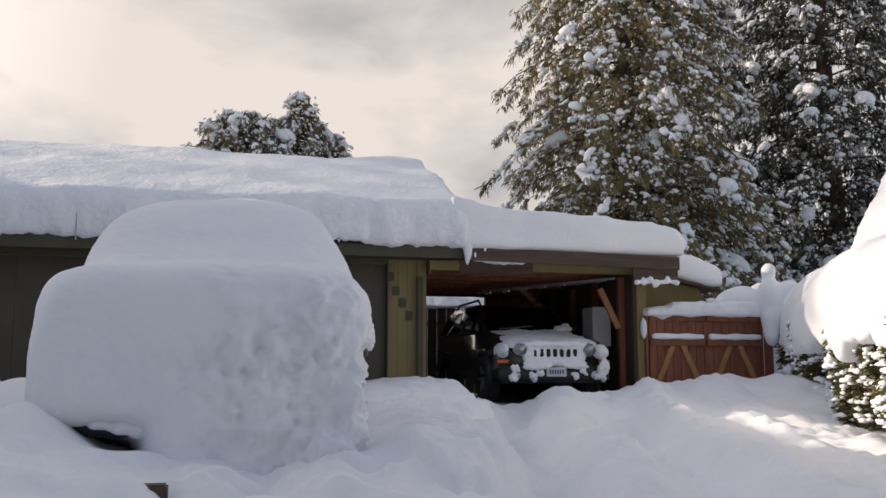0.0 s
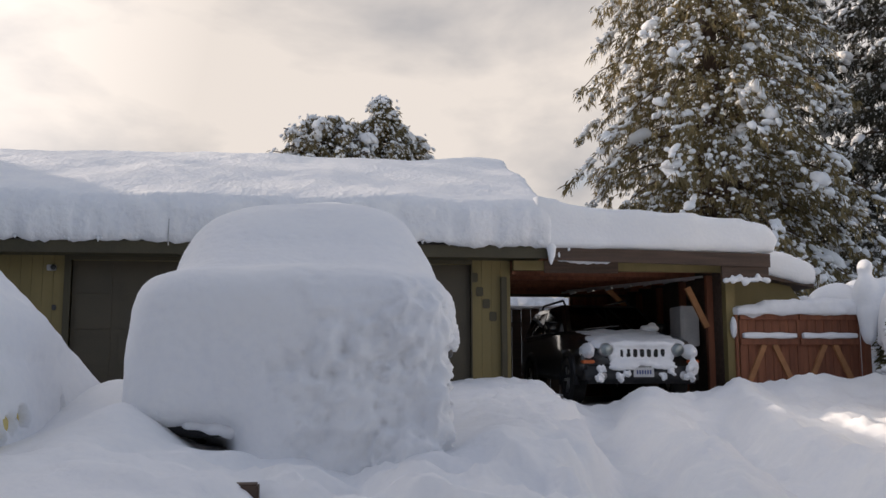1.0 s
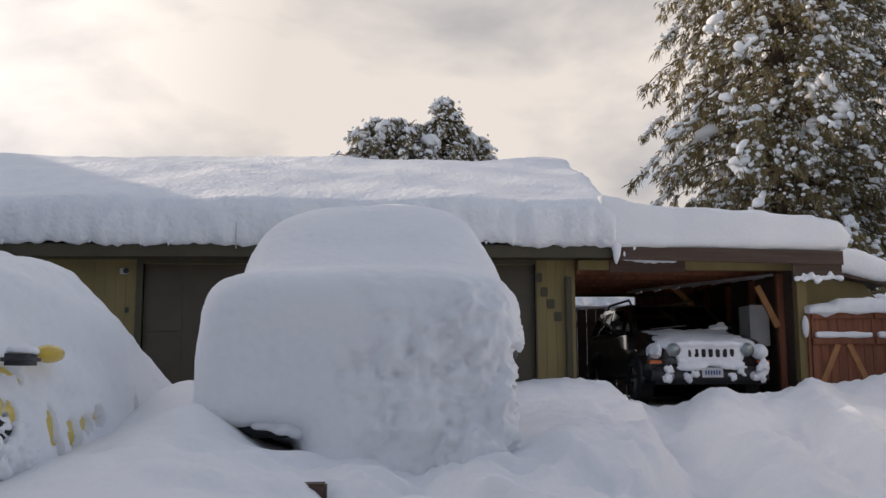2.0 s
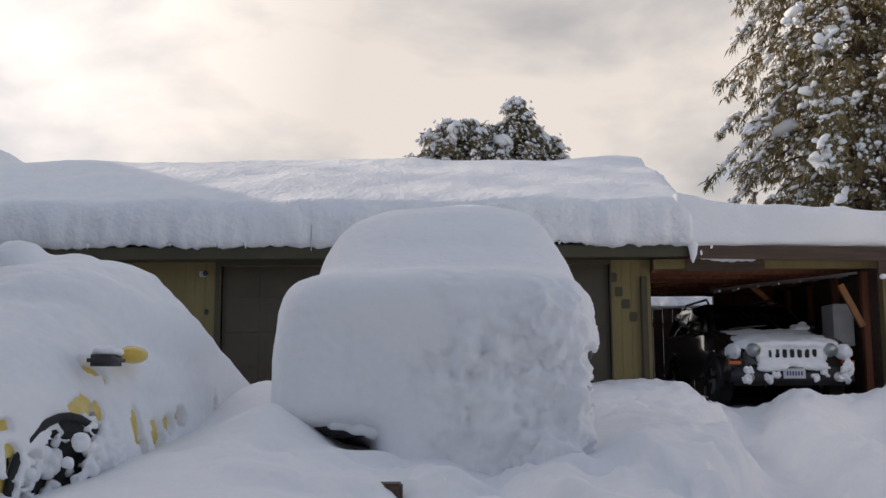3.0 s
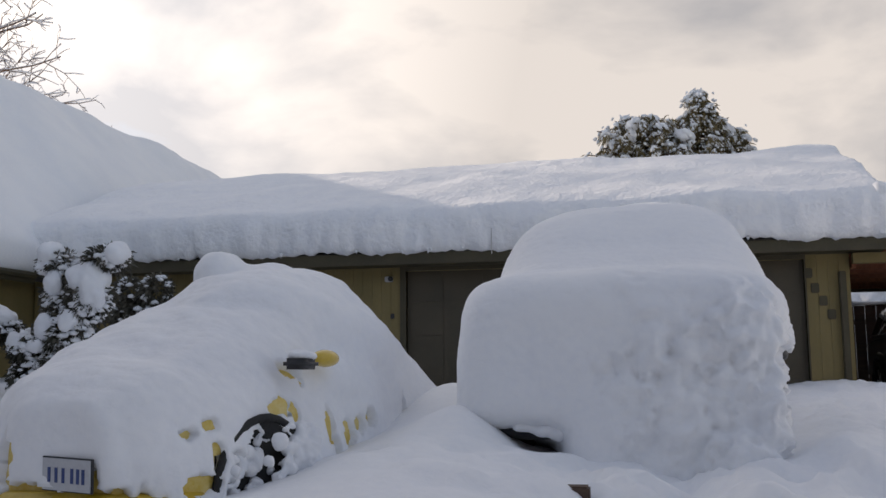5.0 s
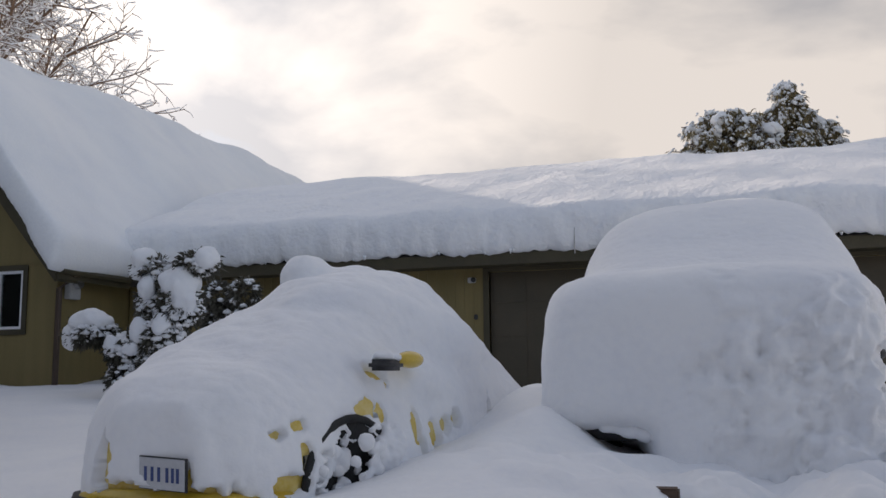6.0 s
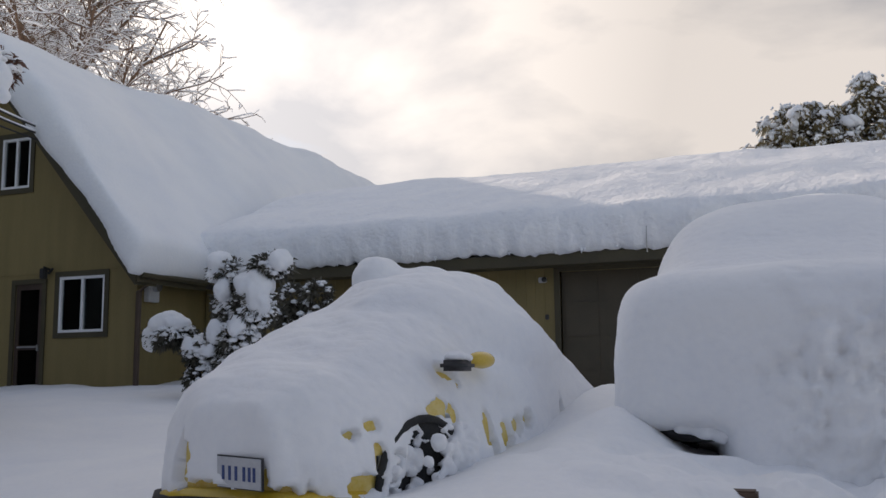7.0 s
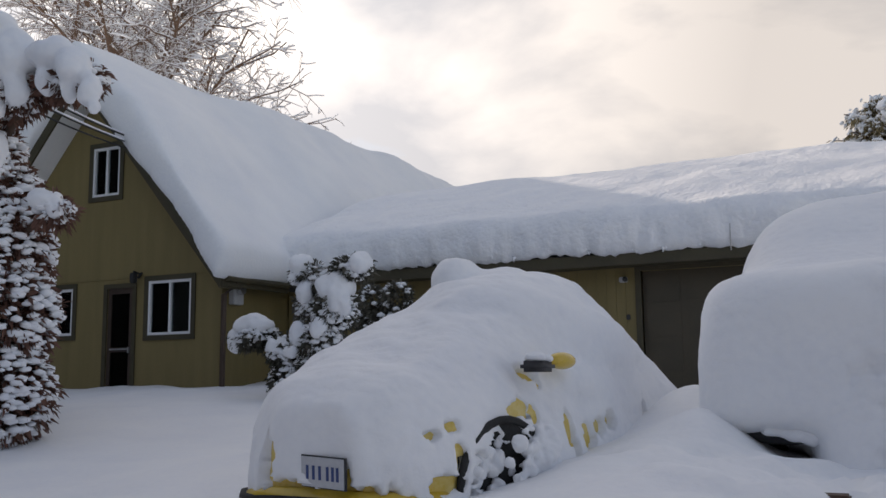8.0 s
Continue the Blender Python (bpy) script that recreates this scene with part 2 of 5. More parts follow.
def snow_level(x, y):
    """The height of the lying snow, for arrays x and y."""
    z = 0.17 + 0.055 * np.clip(y, -4, 13.5) + 0.0 * x
    # the driven lane to the carport, lower than the bank beside it
    edge = np.interp(y, [2, 4, 6.3, 10.5, 12.5, 14], [0.6, 1.2, 1.75, 2.7, 3.0, 3.1])
    edge = edge + 0.09 * np.sin(y * 2.1) + 0.05 * np.sin(y * 5.3 + 1)
    lane = step(edge - 0.05, edge + 0.16, x) * (1 - step(7.0, 8.5, x)) * step(1, 4, y)
    z = z - 0.27 * lane
    z = z + 0.05 * step(0.9, 0.0, np.abs(x - edge + 0.45) / 0.9) * step(3, 6, y)
    for x0, x1, w in ((3.95, 2.15, 0.27), (5.3, 3.35, 0.30)):
        mid = x1 + (x0 - x1) * (y - 6) / 7.5 + 0.08 * np.sin(y * 1.3 + x0)
        z = z - 0.22 * np.exp(-((x - mid) / w) ** 4) * step(2.0, 4.0, y) * ((0.3 + 0.7 * step(13.2, 11.0, y)) if x0 < 4.5 else step(12.4, 10.4, y) * 0.9)
        z = z + 0.13 * np.exp(-((x - mid - 0.60) / 0.26) ** 2) * step(2.0, 4.0, y) * step(13.6, 12.6, y)
    z = z + hill(x, y, 5.2, 12.3, 1.0, 0.9, 0.20)
    z = z + hill(x, y, 6.9, 12.7, 0.95, 0.8, 0.36) + hill(x, y, 8.1, 11.6, 1.0, 1.3, 0.22) + hill(x, y, 6.2, 10.4, 1.4, 1.0, 0.10)
    # bank between the two buried cars
    z = z + hill(x, y, -1.45, 7.3, 0.5, 1.0, 0.42) + hill(x, y, -1.25, 5.0, 0.75, 1.5, 0.22, 12) + hill(x, y, -1.9, 3.6, 0.7, 0.8, 0.14)
    z = z + 0.20 * step(-5.0, -8.5, x) * step(4, 10, y) - 0.16 * step(6.0, 7.6, x) * step(12.0, 10.0, y)
    z = z + hill(x, y, -1.12, 6.0, 0.28, 0.5, 0.20) + hill(x, y, -0.62, 5.7, 0.4, 0.2, 0.05)
    # heaps along the buried sides
    z = z + hill(x, y, -3.75, 6.0, 0.7, 2.2, 0.12) + hill(x, y, 1.4, 7.6, 0.6, 1.6, 0.12) + hill(x, y, 1.15, 5.9, 0.45, 0.5, 0.10)
    return z


def uneven(x, y):
    """Small lumps on the lying snow."""
    p = (x, y, 0)
    near = 1.0 if y < 25 else 0.3
    tracks = max(0.0, min(1.0, (x - 1.2) / 1.5)) * (1.0 if y < 13.4 else 0.0)
    base = 0.05 * wobble(p, 1.7, 3) + 0.025 * wobble(p, 0.6, 5) + 0.008 * wobble(p, 0.2, 8)
    front = math.exp(-((x - 0.3) / 1.4) ** 2 - ((y - 5.0) / 0.8) ** 2)
    pile = 0.5 * math.exp(-((x - 1.7) / 0.7) ** 2 - ((y - 8.0) / 3.0) ** 2)
    front = front + pile
    return near * base + (0.075 * tracks + 0.20 * front) * wobble(p, 0.33, 11) + (0.055 * tracks + 0.10 * front) * wobble(p, 0.13, 13)


def spaced(*runs):
    out = []
    for a, b, d in runs:
        out += list(np.arange(a, b, d))
    return np.array(out + [runs[-1][1]])


gx = spaced((-900, -100, 200), (-100, -30, 10), (-30, -14, 0.8), (-14, -5, 0.16), (-5, 7, 0.055), (7, 12, 0.12), (12, 30, 1.0), (30, 100, 10), (100, 900, 200))
gy = spaced((-400, -50, 70), (-50, -5, 4), (-5, 2, 0.4), (2, 9, 0.055), (9, 14.2, 0.08), (14.2, 22, 0.35), (22, 60, 3), (60, 200, 20), (200, 1400, 150))
GX, GY = np.meshgrid(gx, gy)
GZ = snow_level(GX, GY)
indoors = (GX > 2.95) & (GX < 6.3) & (GY > 13.55) & (GY < 18.8)
GZ = np.where(indoors, 0.45, GZ)
buried = ((GX > -10) & (GX < 2.8) & (GY > 14.3) & (GY < 20.6))
GZ = np.where(buried, 0.3, GZ)
for i in range(GX.shape[0]):
    for j in range(GX.shape[1]):
        if not indoors[i, j] and not buried[i, j] and -14 < GX[i, j] < 14 and 1.5 < GY[i, j] < 22:
            GZ[i, j] += uneven(GX[i, j], GY[i, j])
n_x, n_y = len(gx), len(gy)
quads = [(j * n_x + i, j * n_x + i + 1, (j + 1) * n_x + i + 1, (j + 1) * n_x + i) for j in range(n_y - 1) for i in range(n_x - 1)]
me = bpy.data.meshes.new("ground")
me.from_pydata(np.stack([GX, GY, GZ], -1).reshape(-1, 3).tolist(), [], quads)
ground = mesh_part("ground", me, SNOW, smooth=True)
tagged(ground, "deep trampled white snow with wheel ruts and banks", "snow", kind="structure")


def lying(x, y):
    return float(snow_level(np.array(x, float), np.array(y, float))) + uneven(x, y)

# added unseen wall closes the yard behind the camera and cuts low sky light
tagged(part("wall_south", boxes((-26, 26, -7.2, -7.0, -1.0, 6.2)), CONCRETE), "unseen plain grey wall added to close the yard and cut sky light", "wall", kind="structure")
# added unseen wall keeps direct sun off the buried cars and left ground
tagged(part("wall_west", boxes((-22.2, -22.0, -7.0, 17.4, -1.0, 11.0)), ROOM_DARK), "unseen plain dark wall added to block the sun at the yard's far side", "wall", kind="structure")

# ---- the garage ----
WALL_Y = 14.0
garage = thing("garage", (-3.0, WALL_Y, 0.6), "olive board-sided garage with deep snow on its low roof", "garage")


def under(parent, ob):
    """Hang ob, built in world coordinates, under parent without moving it."""
    ob.parent = parent
    o, m = parent, Matrix.Identity(4)
    while o is not None:
        m = o.matrix_parent_inverse @ o.matrix_basis @ m
        o = o.parent
    ob.matrix_parent_inverse = m.inverted()
    return ob


def add(parent, name, bm, mat, label="", smooth=False):
    return under(parent, part(name, bm, mat, None, label, smooth))


DOORS = ((-3.48, -1.05), (-0.2, 2.25))
for b in ((-9.8, -3.48, 0.3), (-1.05, -0.2, 0.3), (2.25, 2.85, 0.3), (-3.48, -1.05, 2.66), (-0.2, 2.25, 2.66)):
    add(garage, "front_wall", boxes((b[0], b[1], 14.02, 14.15, b[2], 2.95)), SIDING)
for b0, b1 in ((-9.8, -3.57), (-1.03, -0.29), (2.27, 2.85)):
    n = max(1, round((b1 - b0) / 0.15))
    for k in range(n):
        x = b0 + (b1 - b0) * k / n
        add(garage, "siding_board", boxes((x + 0.002, x + (b1 - b0) / n - 0.002, 14.0, 14.018, 0.3, 2.74)), SIDING)
add(garage, "side_wall", boxes((2.7, 2.85, 14.15, 20.4, 0.3, 3.0)), SIDING)
add(garage, "back_wall", boxes((-9.8, 2.85, 20.4, 20.55, 0.3, 3.0)), SIDING)
add(garage, "gable_wall", prism([(14.0, 2.95), (20.55, 2.95), (17.27, 4.35)], "x", 2.7, 2.85), SIDING)
for d0, d1 in DOORS:
    door = add(garage, "garage_door", boxes((d0, d1, 14.09, 14.13, 0.35, 2.66)), DOOR_BROWN, "dark brown panelled garage door, shut")
    for k in range(4):
        z = 0.62 + k * 0.51
        for c in range(4):
            w = (d1 - d0) / 4
            add(door, "panel", boxes((d0 + c * w + 0.05, d0 + (c + 1) * w - 0.05, 14.075, 14.088, z + 0.04, z + 0.47), bevel=0.008), DOOR_BROWN)
    add(garage, "door_trim", boxes((d0 - 0.09, d0, 13.975, 14.13, 0.35, 2.74), (d1, d1 + 0.02, 13.975, 14.13, 0.35, 2.74), (d0 - 0.09, d1 + 0.02, 13.972, 13.998, 2.66, 2.75)), SIDING_DARK)
# sloping roof
EAVE_Z, RIDGE_Y, RIDGE_Z = 2.86, 17.25, 4.45
for sgn, y0 in ((1, 13.5), (-1, 21.0)):
    add(garage, "roof", prism([(y0, EAVE_Z - 0.03), (RIDGE_Y, RIDGE_Z - 0.06), (RIDGE_Y, RIDGE_Z), (y0, EAVE_Z + 0.03)], "x", -9.9, 3.25), SHINGLE)
add(garage, "fascia", boxes((-9.62, 3.3, 13.46, 13.50, 2.70, 2.87)), SIDING_DARK)
add(garage, "soffit", boxes((-9.62, 3.25, 13.5, 14.0, 2.72, 2.75)), SIDING_DARK)
add(garage, "barge_board", prism([(13.5, 2.70), (13.5, 2.88), (RIDGE_Y, RIDGE_Z + 0.02), (21.0, 2.88), (21.0, 2.70), (RIDGE_Y, RIDGE_Z - 0.16)], "x", 3.25, 3.29), SIDING_DARK)


def snow_part(parent, name, skins, voxel, layers, soften=6, label=""):
    me = roughen(merged(skins, voxel, soften), *layers)
    return under(parent, mesh_part(name, me, SNOW, None, label, True))


profile = [(13.40, 2.88), (13.30, 3.05), (13.30, 3.35), (13.42, 3.55), (13.75, 3.70), (15.5, 4.38), (16.9, 4.93), (17.3, 5.0), (17.8, 4.9), (20.6, 3.85), (21.1, 3.4), (21.05, 2.9), (17.3, 4.46)]
roof_snow = snow_part(garage, "roof_snow", [prism(profile, "x", -9.7, 3.36)], 0.075, ((1.1, 0.07, 1), (0.3, 0.012, 2), (0.14, 0.006, 3)), 5)

roof_snow.data.materials[0] = ROOF_SNOW
for v in roof_snow.data.vertices:
    if v.co.y < 13.75 and v.co.z < 3.6:
        k = min(1.0, (3.6 - v.co.z) / 0.35)
        v.co.y += k * (0.07 * wobble((v.co.x, 0, v.co.z * 0.25), 0.13, 4) + 0.06 * wobble((v.co.x, 0, v.co.z * 0.5), 0.32, 5))
        if v.co.z < 3.1:
            v.co.z += 0.07 * wobble((v.co.x, 0, 0), 0.16, 6) + 0.04 * wobble((v.co.x, 0, 0), 0.06, 7) - 0.035

# ---- the carport ----
carport = thing("carport", (4.6, WALL_Y, 0.55), "open timber carport with a flat snow-laden roof", "carport")
add(carport, "floor", boxes((2.86, 6.3, 13.6, 18.8, 0.40, 0.58)), CONCRETE)
add(carport, "roof_deck", boxes((2.95, 6.62, 14.1, 18.8, 2.74, 2.80)), TIMBER_RED)
add(carport, "fascia", prism([(3.3, 2.67), (6.69, 2.60), (6.69, 2.80), (3.3, 2.86)], "y", 13.40, 13.44), TIMBER_DARK)
add(carport, "header_beam", boxes((2.86, 6.15, 13.78, 13.9, 2.56, 2.70)), SIDING, "faded olive header beam")
add(carport, "end_board", boxes((5.95, 6.68, 13.445, 13.49, 2.38, 2.62)), TIMBER_DARK)
for k in range(7):
    y = 14.3 + k * 0.7
    add(carport, "joist", boxes((2.87, 6.5, y, y + 0.05, 2.60, 2.738)), TIMBER_RED)
add(carport, "side_wall", boxes((6.16, 6.3, 14.0, 18.8, 0.3, 2.74)), TIMBER_DARK)
for y in (14.3, 15.4, 16.5, 17.6, 18.65):
    add(carport, "stud", boxes((6.06, 6.157, y, y + 0.09, 0.56, 2.56)), TIMBER_RED)
add(carport, "corner_post", boxes((6.17, 6.32, 13.85, 13.998, 0.4, 2.6)), SIDING)
snow_part(carport, "roof_snow", [prism([(3.1, 2.86), (3.1, 3.62), (3.6, 3.50), (5.0, 3.40), (6.2, 3.31), (6.6, 3.22), (6.78, 3.0), (6.72, 2.82)], "y", 13.32, 18.9)], 0.06, ((0.9, 0.05, 6), (0.3, 0.02, 7)), 7)

# ---- side shed beside the carport ----
shed = thing("side_shed", (6.9, 14.6, 0.6), "low olive side shed with a snowy sloping roof", "shed")
add(shed, "wall", prism([(6.32, 0.4), (7.62, 0.4), (7.62, 2.18), (7.45, 2.40), (6.32, 2.62)], "y", 14.3, 14.42), SIDING)
add(shed, "roof", prism([(6.32, 2.62), (7.75, 2.36), (7.75, 2.42), (6.32, 2.68)], "y", 14.1, 19.0), TIMBER_DARK)
snow_part(shed, "roof_snow", [prism([(6.4, 2.66), (7.72, 2.40), (7.80, 2.55), (7.70, 2.75), (7.3, 2.92), (6.4, 3.0)], "y", 14.0, 19.0)], 0.06, ((0.6, 0.04, 9),), 6)

# ---- the main house ----
house = thing("house", (-12.7, 12.2, 0.7), "olive house with a steep gabled roof under thick snow", "house")
HX0, HX1, HXR = -15.45, -9.83, -12.62
OPEN = ((-11.37, -10.45, 1.88, 2.79), (-14.0, -13.09, 1.93, 2.75), (-12.28, -11.71, 0.7, 2.70), (-12.73, -12.10, 4.34, 5.22))


def slope_z(x):
    return 6.30 - abs(x - HXR) * 1.21


def pierced_wall(name, parent):
    """The gable wall as one mesh: a grid of cells over all opening edges, openings left out, then thickened."""
    xs = sorted({HX0, HX1, HXR, *[v for o in OPEN for v in o[:2]]})
    zs = sorted({0.3, 2.83, *[v for o in OPEN for v in o[2:]]})
    bm = bmesh.new()
    for x0, x1 in zip(xs, xs[1:]):
        mx = (x0 + x1) / 2
        tops = [z for z in zs if z < min(slope_z(x0), slope_z(x1))]
        for z0, z1 in zip(tops, tops[1:]):
            mz = (z0 + z1) / 2
            if not any(o[0] < mx < o[1] and o[2] < mz < o[3] for o in OPEN):
                boxes((x0, x1, 12.2, 12.36, z0, z1), bm=bm)
        if not any(o[0] < mx < o[1] and o[2] < tops[-1] + 0.01 < o[3] for o in OPEN):
            prism([(x0, tops[-1]), (x1, tops[-1]), (x1, slope_z(x1)), (x0, slope_z(x0))], "y", 12.2, 12.36, bm)
    bmesh.ops.remove_doubles(bm, verts=bm.verts[:], dist=0.0005)
    return add(parent, name, bm, SIDING)


pierced_wall("gable_wall", house)
add(house, "side_wall", boxes((-9.99, -9.83, 12.36, 28.0, 0.3, 2.83)), SIDING)
add(house, "far_wall", boxes((-15.55, -15.4, 12.36, 28.0, 0.3, 2.83)), SIDING)
add(house, "back_wall", prism([(HX0, 0.3), (HX1, 0.3), (HX1, 2.83), (HXR, 6.3), (HX0, 2.83)], "y", 28.0, 28.15), SIDING)
add(house, "room_floor", boxes((-15.4, -9.99, 12.36, 28.0, 0.6, 0.7)), ROOM_DARK)
add(house, "room_back", prism([(-15.2, 0.7), (-10.05, 0.7), (-10.05, 2.6), (HXR, 5.9), (-15.2, 2.6)], "y", 15.5, 15.6), ROOM_DARK)
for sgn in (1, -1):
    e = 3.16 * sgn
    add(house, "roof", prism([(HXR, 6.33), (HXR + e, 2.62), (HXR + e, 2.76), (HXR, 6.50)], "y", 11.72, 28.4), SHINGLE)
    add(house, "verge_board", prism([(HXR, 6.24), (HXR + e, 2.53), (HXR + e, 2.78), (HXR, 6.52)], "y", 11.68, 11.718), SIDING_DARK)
    # left soffit takes the white frame material, right one the olive trim
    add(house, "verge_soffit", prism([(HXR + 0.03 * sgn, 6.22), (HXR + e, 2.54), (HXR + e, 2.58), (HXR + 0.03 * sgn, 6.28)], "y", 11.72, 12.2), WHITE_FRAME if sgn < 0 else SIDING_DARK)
add(house, "eave_fascia", boxes((HXR + 3.162, HXR + 3.19, 11.7, 13.46, 2.58, 2.78)), SIDING_DARK)
sp = [(HXR - 3.2, 2.80), (HXR - 3.25, 3.1), (HXR - 0.5, 6.85), (HXR, 7.32), (HXR + 0.45, 6.95), (HXR + 3.36, 3.2), (HXR + 3.34, 2.85), (HXR + 3.2, 2.66), (HXR, 6.5)]
house_snow = snow_part(house, "roof_snow", [prism(sp, "y", 11.5, 28.4)], 0.09, ((2.2, 0.16, 21), (0.5, 0.02, 22)), 9)
for v in house_snow.data.vertices:
    v.co.z -= 0.32 * max(0.0, 1 - (v.co.y - 11.5) / 6.0) * max(0.0, min(1.0, (v.co.z - 5.8) / 1.0))


# ---- the two buried cars ----


def dig(me, spots):
    """Press a snow skin inwards at spots of (centre, radius, depth), with ragged edges."""
    no = [v.normal.copy() for v in me.vertices]
    for v, n in zip(me.vertices, no):
        for c, r, d in spots:
            q = Vector(((v.co.x - c[0]) / r[0], (v.co.y - c[1]) / r[1], (v.co.z - c[2]) / r[2]))
            k = q.length + 0.06 + 0.32 * wobble(v.co, 0.10, 51) + 0.30 * wobble(v.co, 0.045, 52)
            if k < 1:
                v.co -= n * d * min(1.0, (1 - k) * 3)
    me.update()


def wheel(parent, at, radius, width, side, spokes=6):
    """A road wheel whose axle lies along x; side +1 turns its face to +x."""
    hub = thing("wheel", at)
    under(parent, hub)
    bm = bmesh.new()
    prof = [(0.62, -0.5), (0.9, -0.5), (1.0, -0.36), (1.0, 0.36), (0.9, 0.5), (0.62, 0.5)]
    n = 32
    rings = [[bm.verts.new((w * width, math.cos(k * math.tau / n) * r * radius, math.sin(k * math.tau / n) * r * radius)) for k in range(n)] for r, w in prof]
    for a, b in zip(rings, rings[1:] + rings[:1]):
        for k in range(n):
            bm.faces.new((a[k], a[(k + 1) % n], b[(k + 1) % n], b[k]))
    bmesh.ops.recalc_face_normals(bm, faces=bm.faces[:])
    part("tyre", bm, RUBBER, hub)
    rim = bmesh.new()
    bmesh.ops.create_cone(rim, cap_ends=True, segments=24, radius1=0.63 * radius, radius2=0.63 * radius, depth=0.3 * width, matrix=Matrix.Rotation(math.pi / 2, 4, "Y"))
    for k in range(spokes):
        a = k * math.tau / spokes
        beam((side * 0.3 * width, 0.1 * radius * math.cos(a), 0.1 * radius * math.sin(a)), (side * 0.3 * width, 0.6 * radius * math.cos(a), 0.6 * radius * math.sin(a)), 0.2 * width, 0.13 * radius, rim)
    part("rim", rim, STEEL, hub)
    return hub


buried_suv = thing("snow_covered_suv", (-0.12, 8.0, 0.2), "tall car wholly buried under a smooth thick coat of snow", "car")
CX = -0.14
suv_body = [(5.86, CX + 0.06, 0.82, 0.80, 1.50, 0.34), (5.93, CX + 0.02, 0.97, 0.76, 1.63, 0.32), (6.12, CX, 1.06, 0.70, 1.72, 0.29), (6.9, CX, 1.10, 0.55, 1.80, 0.27), (7.4, CX, 1.10, 0.5, 1.84, 0.27), (9.9, CX, 1.07, 0.4, 1.85, 0.30), (10.5, CX, 0.9, 0.3, 1.6, 0.5)]
suv_foot = [(5.80, 0.22, 0.58, 0.1, 0.95, 0.4), (5.90, 0.19, 0.66, 0.1, 1.15, 0.32), (6.2, 0.16, 0.70, 0.1, 1.3, 0.3), (9.8, 0.0, 0.85, 0.1, 1.2, 0.35)]
suv_cabin = [(6.3, CX + 0.08, 0.97, 0.95, 1.66, 0.55), (7.0, CX + 0.10, 1.08, 0.95, 1.99, 0.58), (7.6, CX + 0.10, 1.12, 0.95, 2.34, 0.52), (8.2, CX + 0.08, 1.12, 0.95, 2.50, 0.48), (9.7, CX + 0.08, 1.10, 0.95, 2.50, 0.50), (10.3, CX, 0.8, 0.95, 2.2, 0.6)]
heaps = [ellipsoid((-0.14, 5.88, 0.66), (0.15, 0.14, 0.26), sub=3), ellipsoid((0.62, 5.85, 0.5), (0.3, 0.25, 0.2), sub=3), ellipsoid((0.86, 6.3, 0.5), (0.2, 0.4, 0.2), sub=3)]
me = merged([loft(suv_body), loft(suv_foot), loft(suv_cabin), ellipsoid((0.90, 6.9, 1.36), (0.17, 0.4, 0.34), sub=3), ellipsoid((-1.02, 6.55, 1.56), (0.17, 0.4, 0.17), sub=3)] + heaps, 0.024, 110)


def shave(c, way, base, soft, share=1.0):
    """Ease the point c back to the plane through base that faces way."""
    way = Vector(way)
    d = way.dot(c - Vector(base))
    return c - way * (share * soft * math.log(1 + math.exp(min(20.0, d / soft))))


def ramp(v, a, b):
    return max(0.0, min(1.0, (v - a) / (b - a)))


# the shoulder towards the lane has slid off into one straight slope, and under the mirror the side is hollowed
for v in me.vertices:
    c = shave(v.co, (0.912, 0.0, 0.41), (1.04, 0, 1.5), 0.05, ramp(v.co.z, 1.2, 1.5))
    c = shave(c, (-0.766, -0.185, 0.616), (0.0, 0.0, 1.05), 0.03, ramp(c.z, 1.85, 1.95) * ramp(-c.x, 0.0, 0.3))
    c = shave(c, (0.991, -0.131, 0.0), (0.0, 0.0, 0.0), 0.012, ramp(c.z + 0.05 * wobble(c, 0.12, 30), 1.27, 1.22) * ramp(c.x, 0.2, 0.5))
    c = shave(c, (0.990, -0.141, 0.0), (0.0, 0.0, 0.0), 0.012, ramp(c.z, 1.7, 1.5) * ramp(c.x, 0.2, 0.5))
    v.co = c
me.update()


def clods(c, size, seed):
    """Sharp-creased lumps between 0 and about 1."""
    return 1 - abs(wobble(c, size, seed)) * 2.2


# the front's lane half has been knocked and slumped into clods and short drapes
no = [v.normal.copy() for v in me.vertices]
for v, n in zip(me.vertices, no):
    c = v.co
    slump = ramp(c.x + 0.25 * wobble(c, 0.35, 37), -0.3, 0.05) * ramp(1.72 - c.z + 0.2 * wobble(c, 0.3, 38), 0.0, 0.45) * (1.0 if c.y < 8 else 0.3)
    drape = (c.x, c.y, c.z * 0.55)
    v.co = c + n * (0.045 * wobble(c, 0.9, 31) + 0.012 * wobble(c, 0.3, 32) + 0.004 * wobble(c, 0.06, 35)
                    + slump * (0.085 * wobble(drape, 0.24, 33) + 0.045 * (clods(drape, 0.15, 34) - 0.6) + 0.05 * wobble(c, 0.10, 39) + 0.03 * (clods(c, 0.065, 36) - 0.6)))
me.update()
dig(me, [((0.95, 6.8, 0.95), (0.25, 0.5, 0.10), 0.06)])
under(buried_suv, mesh_part("snow_cover", me, SNOW, None, "smooth thick coat of fresh snow", True))
add(buried_suv, "front_bumper", ellipsoid((-0.70, 6.18, 0.76), (0.33, 0.16, 0.11), sub=3), PLASTIC, "dark plastic bumper showing under the snow", True)
add(buried_suv, "lower_grille", boxes((-0.70, -0.52, 5.985, 6.03, 0.78, 0.81)), RUBBER)
